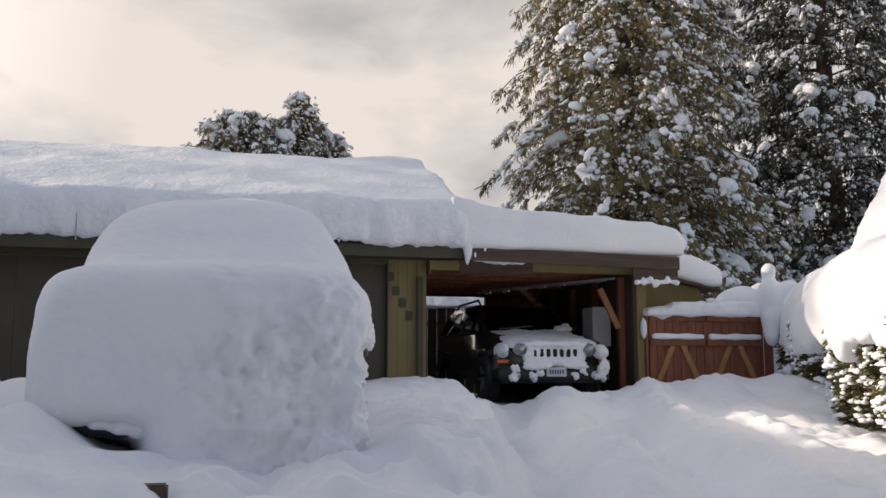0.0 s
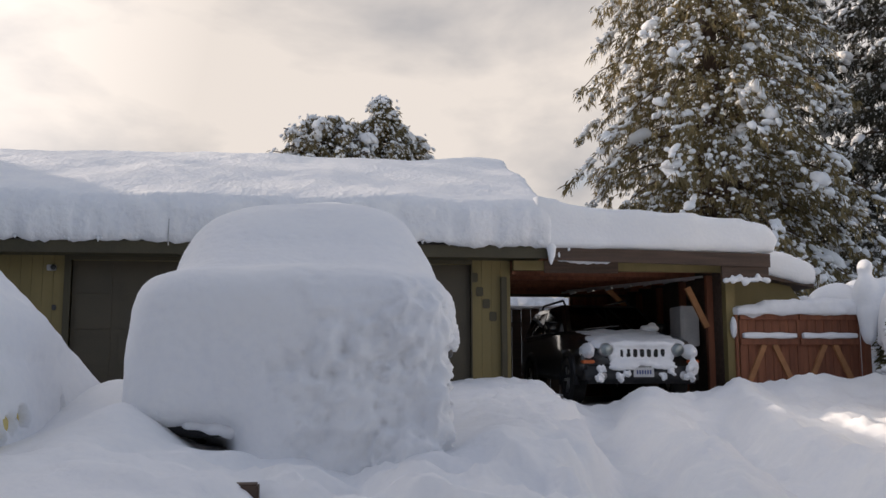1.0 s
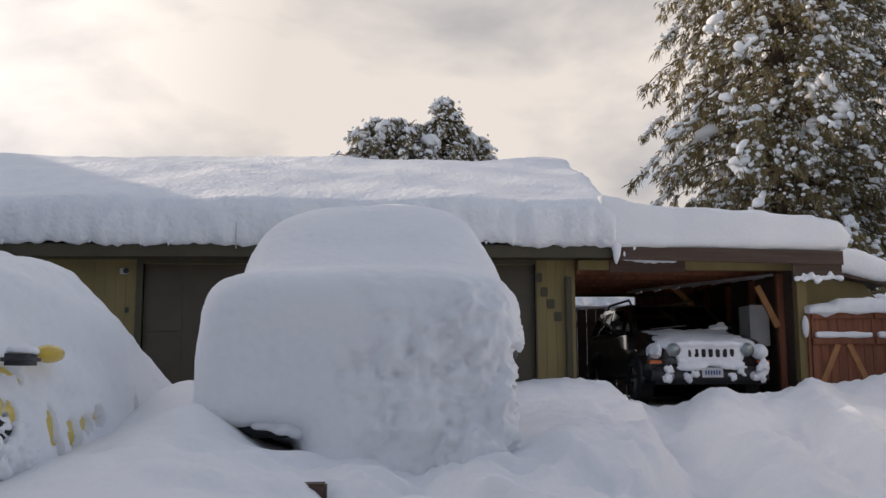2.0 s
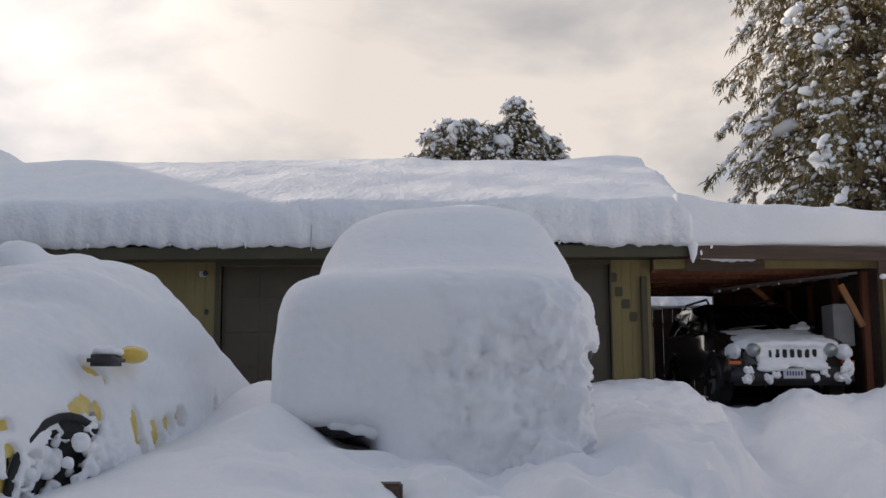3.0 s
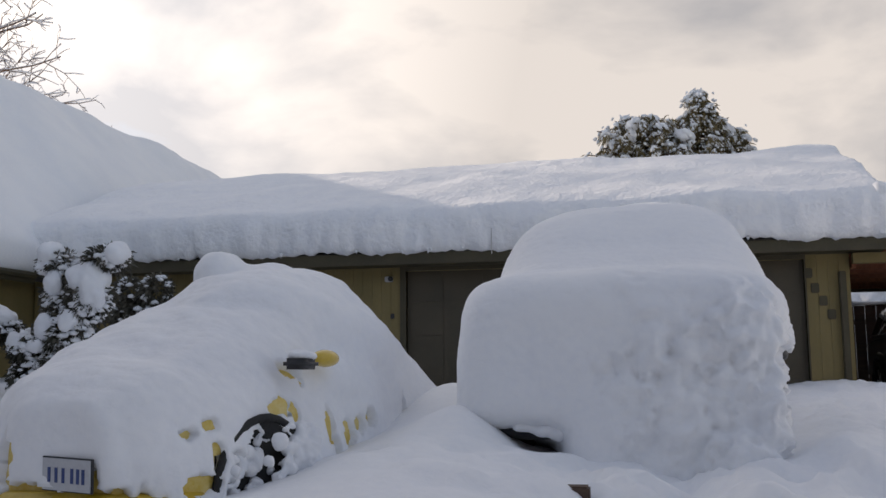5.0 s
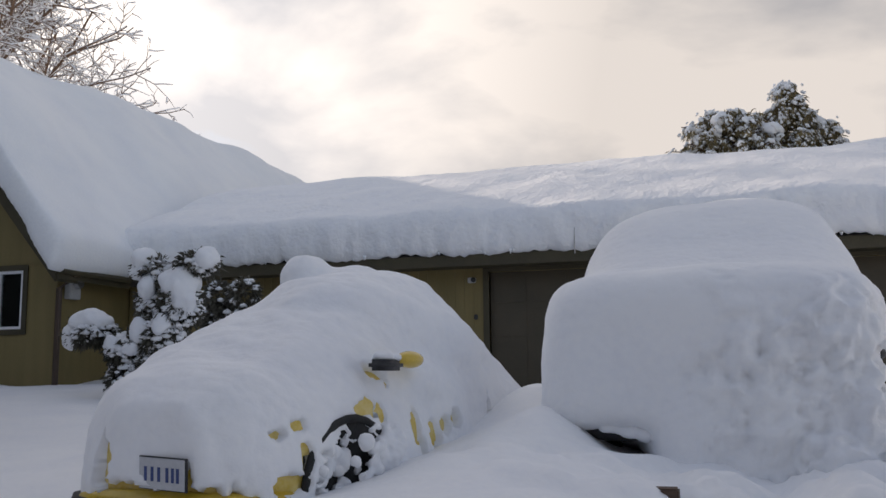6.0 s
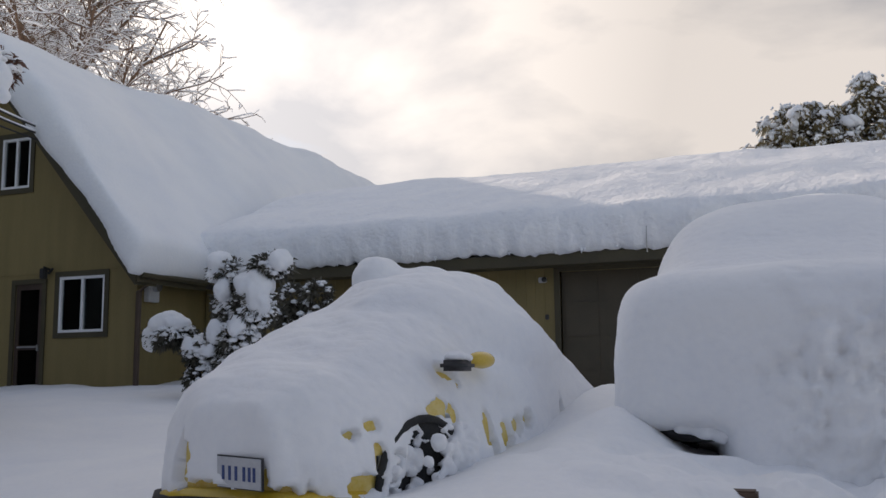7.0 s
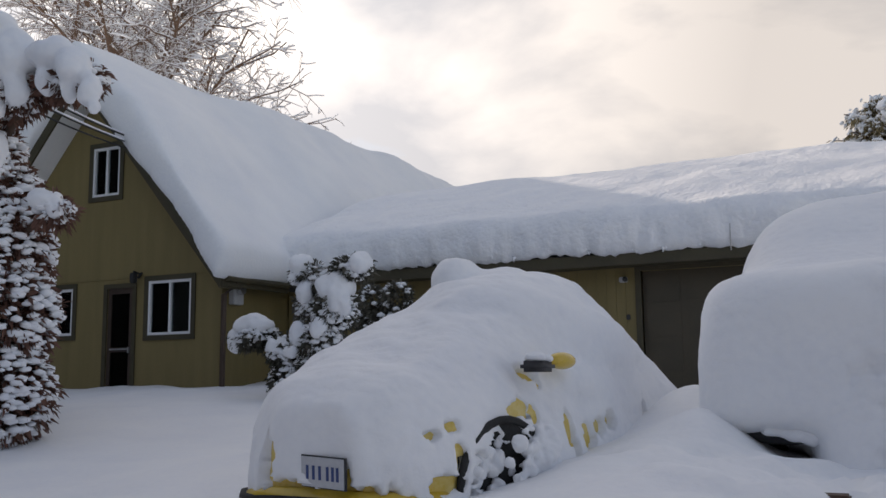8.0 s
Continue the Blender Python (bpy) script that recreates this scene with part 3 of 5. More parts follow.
me = roughen(merged([ellipsoid((-0.74, 6.01, 0.74), (0.07, 0.05, 0.035)), ellipsoid((-0.63, 6.0, 0.715), (0.08, 0.05, 0.045)), ellipsoid((-0.52, 6.0, 0.70), (0.07, 0.05, 0.04))], 0.02, 3), (0.1, 0.03, 1))
under(buried_suv, mesh_part("bumper_snow", me, SNOW, None, "", True))
add(buried_suv, "door_mirror", ellipsoid((0.90, 6.85, 1.19), (0.07, 0.09, 0.05)), PLASTIC, "", True)
for x in (-0.85, 0.62):
    for y in (6.75, 9.5):
        wheel(buried_suv, (x, y, 0.46), 0.36, 0.24, 1 if x > 0 else -1)

beetle = thing("snow_covered_small_car", (-2.72, 6.0, 0.15), "small rounded yellow car mostly buried in snow", "car")
BX = -2.68
TURN = Matrix.Translation((-2.62, 4.0, 0)) @ Matrix.Rotation(radians(-5), 4, "Z") @ Matrix.Translation((2.58, -4.0, 0))
UNTURN = TURN.inverted()


def here(x, y, z):
    """A place of the yard in the small car's own axes, before it is turned."""
    return UNTURN @ Vector((x, y, z))


b_body = [(3.96, BX + 0.14, 0.28, 0.50, 0.90, 0.5), (4.10, BX + 0.10, 0.46, 0.46, 0.98, 0.5), (4.4, BX + 0.03, 0.66, 0.42, 1.06, 0.45), (4.75, BX, 0.755, 0.4, 1.12, 0.42), (5.3, BX, 0.795, 0.4, 1.16, 0.42), (7.1, BX, 0.795, 0.4, 1.16, 0.42), (7.6, BX, 0.69, 0.4, 1.1, 0.5), (8.0, BX, 0.5, 0.45, 0.9, 0.5)]
shell = loft(b_body, 64, 110)
for v in shell.verts:
    w = TURN @ v.co
    if w.x > -2.3 and math.hypot(w.y - 4.66, w.z - 0.50) < 0.345:
        v.co.x -= 0.25                       # the wheel arch
add(beetle, "body", shell, YELLOW_DUSTED, "yellow painted body showing in patches", True)
add(beetle, "cabin", ellipsoid((BX, 6.25, 1.05), (0.66, 1.35, 0.55), sub=4), PLASTIC, "", True)
b_snow = [(3.90, BX + 0.14, 0.30, 0.30, 0.96, 0.5), (4.04, BX + 0.10, 0.48, 0.25, 1.06, 0.5), (4.4, BX + 0.03, 0.71, 0.2, 1.18, 0.55), (4.8, BX, 0.82, 0.2, 1.35, 0.65), (5.3, BX, 0.85, 0.2, 1.52, 0.78), (6.1, BX, 0.87, 0.2, 1.70, 0.8),
          (6.9, BX, 0.90, 0.2, 1.66, 0.78), (7.5, BX, 0.92, 0.2, 1.40, 0.75), (8.0, BX, 0.9, 0.2, 1.05, 0.7), (8.4, BX, 0.75, 0.2, 0.72, 0.7), (8.7, BX, 0.4, 0.2, 0.5, 0.7)]
me = merged([loft(b_snow), ellipsoid((BX + 0.05, 6.5, 1.22), (0.74, 1.45, 0.62), sub=3), ellipsoid(here(-2.84, 6.15, 1.72), (0.20, 0.24, 0.235), sub=3), ellipsoid(here(-2.58, 6.3, 1.70), (0.26, 0.3, 0.18), sub=3),
             ellipsoid((-2.15, 5.75, 1.02), (0.3, 0.5, 0.22), sub=3), ellipsoid(here(-1.97, 5.2, 0.72), (0.14, 0.22, 0.3), sub=3)], 0.022, 14)
for v in me.vertices:
    w = TURN @ v.co
    if w.y > 5.0:
        v.co = UNTURN @ shave(w, (0.690, 0.149, 0.708), (0, 0, 1.05), 0.03, ramp(w.y, 5.0, 5.8))
me.update()
roughen(me, (0.8, 0.05, 41), (0.28, 0.03, 42), (0.12, 0.010, 43), (0.05, 0.004, 47))
FX = -1.84   # the flank turned to the yard
SPOTS = [((FX, 4.67, 0.50), (0.4, 0.38, 0.40), 0.17), ((FX, 4.76, 0.895), (0.3, 0.09, 0.045), 0.12), ((FX, 4.86, 0.905), (0.3, 0.10, 0.06), 0.12), ((FX, 4.97, 0.87), (0.3, 0.055, 0.07), 0.12),
         ((FX - 0.04, 4.30, 0.69), (0.3, 0.045, 0.13), 0.13), ((FX - 0.08, 4.20, 0.56), (0.3, 0.15, 0.055), 0.13), ((FX - 0.06, 4.27, 0.835), (0.3, 0.075, 0.033), 0.12), ((FX - 0.1, 4.14, 0.80), (0.3, 0.055, 0.028), 0.12),
         ((FX, 5.05, 1.11), (0.3, 0.15, 0.06), 0.15), ((FX, 5.13, 1.06), (0.3, 0.04, 0.06), 0.14), ((FX, 5.37, 0.77), (0.3, 0.075, 0.13), 0.12), ((FX, 5.42, 0.66), (0.3, 0.07, 0.07), 0.12),
         ((FX, 5.64, 0.71), (0.3, 0.085, 0.14), 0.12), ((FX, 5.80, 0.77), (0.3, 0.10, 0.07), 0.12), ((FX, 5.96, 0.80), (0.3, 0.10, 0.10), 0.12), ((FX, 6.62, 0.83), (0.3, 0.05, 0.14), 0.20),
         ((-2.88, 4.02, 0.66), (0.07, 0.3, 0.17), 0.15), ((-2.55, 3.95, 0.51), (0.45, 0.3, 0.10), 0.15), ((-2.40, 3.95, 0.60), (0.06, 0.3, 0.09), 0.12)]
dig(me, [(here(*c), (r[0], r[1] * 0.86, r[2] * 0.86), d * 1.7) for c, r, d in SPOTS])
under(beetle, mesh_part("snow_cover", me, SNOW, None, "lumpy wind-blown snow coat", True))
crumb_rng = np.random.default_rng(48)
crumbs = []
for k in range(46):
    a, q = crumb_rng.uniform(0, math.tau), 0.31 * math.sqrt(crumb_rng.uniform(0.05, 1))
    size = crumb_rng.uniform(0.012, 0.034)
    crumbs.append(((-1.89 + 0.33 * q * math.cos(a), 4.67 + q * math.cos(a), 0.47 + q * math.sin(a)), (0.03, size * 1.4, size)))
for k in range(60):
    a, size = crumb_rng.uniform(1.9, 4.4), crumb_rng.uniform(0.012, 0.032)
    crumbs.append(((crumb_rng.uniform(-2.15, -1.96), 4.67 + 0.315 * math.cos(a), 0.47 + 0.315 * math.sin(a)), (size * 1.5, size, size)))
crumbs += [((-1.80, 4.96, 0.60), (0.09, 0.15, 0.24)), ((-1.80, 4.80, 0.42), (0.08, 0.20, 0.13)), ((-1.80, 4.80, 0.70), (0.035, 0.11, 0.05)), ((-1.80, 4.62, 0.55), (0.03, 0.06, 0.07)), ((-1.79, 4.72, 0.62), (0.03, 0.07, 0.05)), ((-1.80, 4.50, 0.64), (0.025, 0.035, 0.03)),
          ((-1.80, 4.58, 0.74), (0.025, 0.05, 0.022)), ((-1.80, 4.40, 0.47), (0.03, 0.05, 0.03)), ((-1.80, 4.47, 0.40), (0.03, 0.05, 0.05)), ((-1.80, 4.72, 0.80), (0.025, 0.05, 0.02))]
snow_part(beetle, "wheel_snow", [ellipsoid(here(*c), r) for c, r in crumbs], 0.012, ((0.08, 0.05, 45), (0.03, 0.016, 46)), 2, "clods of snow packed in the wheel")
well = bmesh.new()
bmesh.ops.create_cone(well, cap_ends=True, segments=32, radius1=0.36, radius2=0.36, depth=0.3, matrix=Matrix.Translation(here(-2.07, 4.66, 0.50)) @ Matrix.Rotation(radians(-18), 4, "Z") @ Matrix.Rotation(math.pi / 2, 4, "Y"))
add(beetle, "wheel_well", well, RUBBER)
front_wheel = wheel(beetle, here(-2.0, 4.67, 0.47), 0.31, 0.17, 1)
front_wheel.rotation_euler = (0, 0, radians(-20))
wheel(beetle, (-1.98, 7.25, 0.50), 0.31, 0.17, 1)
wheel(beetle, (-3.15, 4.75, 0.50), 0.31, 0.17, -1)
wheel(beetle, (-3.40, 7.25, 0.50), 0.31, 0.17, -1)
add(beetle, "arch_lining", tube([here(-1.90 + 0.10 * math.cos(radians(a)), 4.66 + 0.35 * math.cos(radians(a)), 0.50 + 0.355 * math.sin(radians(a))) for a in range(20, 216, 13)], [0.022] * 16, 8), RUBBER, "", True)
add(beetle, "tail_trim", ellipsoid(here(-1.745, 6.62, 0.84), (0.03, 0.04, 0.13), sub=3), RUBBER, "dark sliver of trim bared by the snow", True)
add(beetle, "front_bumper", loft([(3.92, BX + 0.14, 0.38, 0.44, 0.55, 0.5), (4.0, BX + 0.12, 0.50, 0.43, 0.56, 0.5), (4.3, BX + 0.05, 0.66, 0.43, 0.56, 0.5)], 24, 12), YELLOW_PAINT, "", True)
add(beetle, "bumper_strip", loft([(3.905, BX + 0.14, 0.39, 0.48, 0.515, 0.5), (3.98, BX + 0.12, 0.51, 0.48, 0.515, 0.5), (4.2, BX + 0.06, 0.64, 0.48, 0.515, 0.5)], 24, 8), RUBBER, "", True)
mirror = thing("door_mirror", (-1.78, 5.3, 1.12))
under(beetle, mirror)
add(mirror, "shell", ellipsoid(here(-1.79, 5.27, 1.165), (0.06, 0.15, 0.05), sub=3), YELLOW_PAINT, "yellow mirror shell", True)
add(mirror, "stalk", boxes((-1.92, -1.80, 4.89, 5.12, 1.10, 1.16), bevel=0.02), PLASTIC, "", True)
snow_part(mirror, "mirror_snow", [ellipsoid((-1.86, 4.97, 1.175), (0.07, 0.05, 0.03)), ellipsoid((-1.86, 5.07, 1.17), (0.06, 0.05, 0.03))], 0.012, ((0.05, 0.02, 44),), 2)
add(beetle, "lower_grille", boxes((-2.62, -2.37, 3.955, 4.05, 0.55, 0.69), bevel=0.02), PLASTIC, "dark grille behind the plate")
plate = thing("number_plate", (BX + 0.235, 3.868, 0.638))
under(beetle, plate)
part("plate_sheet", boxes((-0.137, 0.137, -0.006, 0.0, -0.07, 0.07), bevel=0.002), PLATE_WHITE, plate)
part("plate_frame", boxes((-0.142, 0.142, 0.001, 0.012, -0.075, 0.075)), PLASTIC, plate)
for x0, x1 in ((-0.115, -0.085), (-0.07, -0.04), (-0.025, 0.002), (0.03, 0.055), (0.067, 0.09), (0.10, 0.125)):
    part("bar", boxes((x0 * 0.9, x0 * 0.9 + 0.016, -0.0085, -0.0065, -0.035, 0.03)), PLATE_BLUE, plate)
plate.matrix_basis = plate.matrix_basis @ pose(0, 0, 0, 4, 2, -6)
beetle.matrix_basis = TURN @ beetle.matrix_basis

# ---- the parked off-roader in the carport ----
JX, JY, JZ = 4.75, 13.74, 0.58
jeep = thing("off_road_car", (JX, JY, JZ), "black off-road car with snow on its bonnet and grille", "car")


def jadd(name, bm, mat, label="", smooth=False, parent=None):
    for v in bm.verts:
        v.co += Vector((JX, JY, JZ))
    return add(parent or jeep, name, bm, mat, label, smooth)


def shaped(profile, half_low, half_high, z_low, z_high, bevel=0.04):
    """A side outline in (y, z), as wide as half_low at z_low and half_high at z_high."""
    bm = prism(profile, "x", -1, 1)
    for v in bm.verts:
        k = max(0.0, min(1.0, (v.co.z - z_low) / (z_high - z_low)))
        v.co.x *= half_low + (half_high - half_low) * k
    bmesh.ops.bevel(bm, geom=bm.edges[:], offset=bevel, segments=3, affect="EDGES")
    return bm


body = shaped([(0.06, 0.40), (0.0, 0.55), (0.02, 0.82), (0.12, 0.92), (0.6, 1.03), (1.25, 1.13), (4.25, 1.08), (4.32, 0.9), (4.3, 0.42), (0.5, 0.34)], 0.90, 0.84, 0.4, 1.12, 0.05)
jadd("body", body, BLACK_PAINT, "", True)
jadd("cabin", shaped([(1.18, 1.08), (1.95, 1.58), (2.2, 1.62), (4.05, 1.61), (4.28, 1.06)], 0.84, 0.64, 1.08, 1.62, 0.05), BLACK_PAINT, "", True)
ws = jadd("windscreen", prism([(-0.70, 0), (0.70, 0), (0.58, 1), (-0.58, 1)], "y", 0, 0.012), CAR_GLASS)
for v in ws.data.vertices:
    lx, ly, lz = v.co.x - JX, v.co.y - JY, v.co.z - JZ
    v.co = Vector((JX + lx, JY + 1.235 + 0.62 * lz + ly, JZ + 1.15 + 0.40 * lz))
for s in (-1, 1):
    for y0, y1, y2, y3 in ((1.95, 2.75, 2.72, 2.18), (2.85, 3.55, 3.5, 2.86), (3.65, 4.12, 3.98, 3.62)):
        bm = prism([(y0, 1.14), (y1, 1.14), (y2, 1.52), (y3, 1.52)], "x", -0.006, 0.006)
        for v in bm.verts:
            v.co.x += s * (0.835 - 0.22 * (v.co.z - 1.08) / 0.63 + 0.012)
        jadd("side_window", bm, CAR_GLASS)
    jadd("roof_rail", tube([(s * 0.56, 2.15, 1.61), (s * 0.56, 2.3, 1.70), (s * 0.56, 3.7, 1.70), (s * 0.56, 3.9, 1.61)], [0.02] * 4), PLASTIC, "", True)
    mir = jadd("door_mirror", boxes((s * 0.86 - 0.02, s * 0.86 + s * 0.16 + 0.02, 1.55, 1.65, 1.12, 1.27), bevel=0.03), BLACK_PAINT, "", True)
    # wings and arches
    jadd("front_wing", boxes((s * 0.80 - 0.11, s * 0.80 + 0.11, 0.10, 1.15, 0.66, 0.88), bevel=0.06), BLACK_PAINT, "", True)
    for y in (0.82, 3.42):
        jadd("arch_flare", tube([(s * 0.88, y + 0.43 * math.cos(radians(a)), 0.36 + 0.43 * math.sin(radians(a))) for a in range(-10, 191, 20)], [0.05] * 11, 8), PLASTIC, "", True)
        wheel(jeep, (JX + s * 0.80, JY + y, JZ + 0.36), 0.36, 0.24, s)
    lamp = bmesh.new()
    bmesh.ops.create_cone(lamp, cap_ends=True, segments=24, radius1=0.105, radius2=0.095, depth=0.10, matrix=Matrix.Translation((s * 0.545, -0.05, 0.80)) @ Matrix.Rotation(math.pi / 2, 4, "X"))
    hl = jadd("headlight", lamp, STEEL, "round headlight", True)
    lens = bmesh.new()
    bmesh.ops.create_uvsphere(lens, u_segments=20, v_segments=10, radius=1, matrix=Matrix.Translation((s * 0.545, -0.105, 0.80)) @ Matrix.Diagonal((0.088, 0.03, 0.088, 1)))
    jadd("lens", lens, GLASS, "", True, hl)
    jadd("turn_signal", boxes((s * 0.80 - 0.09, s * 0.80 + 0.09, -0.05, 0.10, 0.60, 0.65), bevel=0.012), AMBER, "amber turn signal")
    fog = bmesh.new()
    bmesh.ops.create_cone(fog, cap_ends=True, segments=18, radius1=0.075, radius2=0.065, depth=0.06, matrix=Matrix.Translation((s * 0.62, -0.10, 0.42)) @ Matrix.Rotation(math.pi / 2, 4, "X"))
    jadd("fog_light", fog, STEEL, "", True)
for k in range(7):
    x = (k - 3) * 0.105
    jadd("grille_slot", boxes((x - 0.030, x + 0.030, -0.098, -0.03, 0.69, 0.81), bevel=0.01), RUBBER, "dark upright grille slot")
jadd("grille_panel", boxes((-0.50, 0.50, -0.045, 0.05, 0.62, 0.90), bevel=0.03), BLACK_PAINT, "", True)
bump = jadd("front_bumper", boxes((-0.86, 0.86, -0.12, 0.12, 0.30, 0.56), bevel=0.05), PLASTIC, "dark plastic bumper dusted with snow", True)
jplate = jadd("number_plate", boxes((-0.155, 0.155, -0.142, -0.13, 0.40, 0.54), bevel=0.003), PLATE_WHITE)
for k in range(6):
    x = -0.10 + k * 0.04
    jadd("bar", boxes((x - 0.012, x + 0.012, -0.146, -0.1425, 0.44, 0.50)), PLATE_BLUE, "", False, jplate)
jadd("wiper", beam((-0.5, 1.24, 1.16), (0.1, 1.30, 1.22), 0.02, 0.02), PLASTIC)


def jsnow(name, skins, voxel, layers, soften, label=""):
    me = roughen(merged(skins, voxel, soften), *layers)
    for v in me.vertices:
        v.co += Vector((JX, JY, JZ))
    under(jeep, mesh_part(name, me, SNOW, None, label, True))


jsnow("bonnet_snow", [loft([(-0.06, 0, 0.66, 0.80, 0.91, 0.5), (0.10, 0, 0.76, 0.84, 0.965, 0.45), (0.6, 0, 0.77, 0.94, 1.06, 0.45), (1.20, 0, 0.70, 1.06, 1.16, 0.55)], 32, 30)], 0.025, ((0.3, 0.03, 61), (0.1, 0.012, 62)), 4, "snow lying on the bonnet")
coat = [boxes((-0.44, 0.44, -0.085, 0.0, 0.58, 0.90)), ellipsoid((0, -0.09, 0.60), (0.55, 0.07, 0.06)), ellipsoid((0, -0.05, 0.88), (0.62, 0.08, 0.06)), ellipsoid((-0.3, -0.13, 0.55), (0.24, 0.06, 0.06)), ellipsoid((0.32, -0.13, 0.55), (0.22, 0.06, 0.05)),
        ellipsoid((0.76, 0.08, 0.76), (0.13, 0.26, 0.13)), ellipsoid((-0.79, 0.12, 0.78), (0.10, 0.30, 0.12)), ellipsoid((0.78, -0.10, 0.54), (0.09, 0.06, 0.14)), ellipsoid((0.42, -0.04, 0.70), (0.1, 0.06, 0.1)), ellipsoid((-0.42, -0.04, 0.70), (0.1, 0.06, 0.1))]
jsnow("front_snow", coat, 0.016, ((0.15, 0.02, 63), (0.05, 0.01, 64)), 3, "snow stuck to the grille and bumper")
for x, z, r in ((-0.63, 0.52, 0.08), (-0.66, 0.40, 0.09), (-0.36, 0.40, 0.08), (-0.26, 0.46, 0.06), (0.30, 0.42, 0.07), (0.68, 0.40, 0.09), (0.72, 0.52, 0.08), (0.42, 0.48, 0.07)):
    jsnow("snow_clod", [ellipsoid((x, -0.13, z), (r * 0.9, 0.05, r * 0.75)), ellipsoid((x + 0.5 * r, -0.13, z - 0.4 * r), (r * 0.5, 0.04, r * 0.5))], 0.014, ((0.07, 0.05, 65 + x), (0.03, 0.02, 66 + x)), 1)
jsnow("screen_snow", [ellipsoid((0.60, 1.26, 1.17), (0.17, 0.12, 0.07)), ellipsoid((0.66, 1.30, 1.22), (0.07, 0.1, 0.06))], 0.02, ((0.1, 0.03, 70),), 3)

# ---- openings and fittings of the house ----


def window_unit(parent, x0, x1, z0, z1, y, blind=0.0):
    """A white two-light window in a dark trim, in a wall whose face is at y."""
    w = thing("window", ((x0 + x1) / 2, y, z0))
    under(parent, w)
    t = 0.085
    add(w, "trim", boxes((x0 - t, x1 + t, y - 0.025, y - 0.002, z1, z1 + t), (x0 - t, x1 + t, y - 0.025, y - 0.002, z0 - t, z0), (x0 - t, x0, y - 0.025, y - 0.002, z0, z1), (x1, x1 + t, y - 0.025, y - 0.002, z0, z1)), SIDING_DARK, "dark olive window trim")
    f = 0.045
    add(w, "frame", boxes((x0, x1, y - 0.01, y + 0.06, z1 - f, z1), (x0, x1, y - 0.01, y + 0.06, z0, z0 + f), (x0, x0 + f, y - 0.01, y + 0.06, z0 + f, z1 - f), (x1 - f, x1, y - 0.01, y + 0.06, z0 + f, z1 - f),
                           ((x0 + x1) / 2 - 0.022, (x0 + x1) / 2 + 0.022, y - 0.005, y + 0.05, z0 + f, z1 - f)), WHITE_FRAME, "white vinyl frame")
    for a, b in ((x0 + f, (x0 + x1) / 2 - 0.022), ((x0 + x1) / 2 + 0.022, x1 - f)):
        add(w, "pane", boxes((a, b, y + 0.028, y + 0.034, z0 + f, z1 - f)), GLASS).visible_shadow = False
    if blind:
        add(w, "blind", boxes((x0 + f, x1 - f, y + 0.12, y + 0.13, z1 - (z1 - z0) * blind, z1)), CURTAIN)
    return w


window_unit(house, *OPEN[0], 12.2)
window_unit(house, *OPEN[1], 12.2, 0.9)
window_unit(house, *OPEN[3], 12.2)
dx0, dx1, dz0, dz1 = OPEN[2]
door = add(house, "front_door", boxes((dx0 + 0.01, dx1 - 0.01, 12.25, 12.29, 0.72, dz1 - 0.01)), material("dark_red_door", (0.15, 0.045, 0.035), (0.21, 0.07, 0.05), 0.5), "dark red door behind a storm door")
add(door, "storm_frame", boxes((dx0 + 0.01, dx0 + 0.08, 12.2, 12.24, 0.72, dz1), (dx1 - 0.08, dx1 - 0.01, 12.2, 12.24, 0.72, dz1), (dx0 + 0.08, dx1 - 0.08, 12.2, 12.24, dz1 - 0.09, dz1), (dx0 + 0.08, dx1 - 0.08, 12.2, 12.24, 1.62, 1.70), (dx0 + 0.08, dx1 - 0.08, 12.2, 12.24, 0.72, 1.0)), material("brown_storm_door", (0.045, 0.030, 0.022), (0.065, 0.042, 0.03), 0.5))
add(door, "pane", boxes((dx0 + 0.08, dx1 - 0.08, 12.215, 12.22, 1.70, dz1 - 0.09)), GLASS)
add(door, "pane", boxes((dx0 + 0.08, dx1 - 0.08, 12.215, 12.22, 1.0, 1.62)), GLASS)
add(door, "door_handle", boxes((dx1 - 0.07, dx1 - 0.04, 12.16, 12.2, 1.60, 1.70), bevel=0.006), STEEL, "small metal handle")
add(door, "push_bar", boxes((dx0 + 0.09, dx1 - 0.09, 12.17, 12.185, 1.655, 1.68)), STEEL)
add(house, "door_trim", boxes((dx0 - 0.08, dx0, 12.17, 12.198, 0.5, dz1 + 0.08), (dx1, dx1 + 0.08, 12.17, 12.198, 0.5, dz1 + 0.08), (dx0, dx1, 12.17, 12.198, dz1, dz1 + 0.08)), SIDING_DARK)
lamp = thing("wall_lamp", (-11.58, 12.2, 2.85))
under(house, lamp)
add(lamp, "bracket", beam((-11.58, 12.2, 2.92), (-11.58, 12.05, 2.95), 0.03, 0.03), RUBBER)
add(lamp, "lantern", boxes((-11.63, -11.53, 12.0, 12.1, 2.76, 2.93), bevel=0.015), RUBBER, "small black lantern")
add(lamp, "arm", beam((-11.6, 12.18, 2.86), (-11.48, 12.14, 2.93), 0.03, 0.03), RUBBER)
add(house, "gutter", tube([(-9.40, 11.75, 2.70), (-9.40, 13.4, 2.70)], [0.055, 0.055], 8), SIDING_DARK)
add(house, "downspout", tube([(-9.42, 12.05, 2.68), (-9.55, 12.14, 2.60), (-9.76, 12.16, 2.48), (-9.77, 12.16, 0.7)], [0.045] * 4, 8), material("brown_downspout", (0.05, 0.03, 0.02), (0.07, 0.045, 0.03), 0.5), "brown downspout")
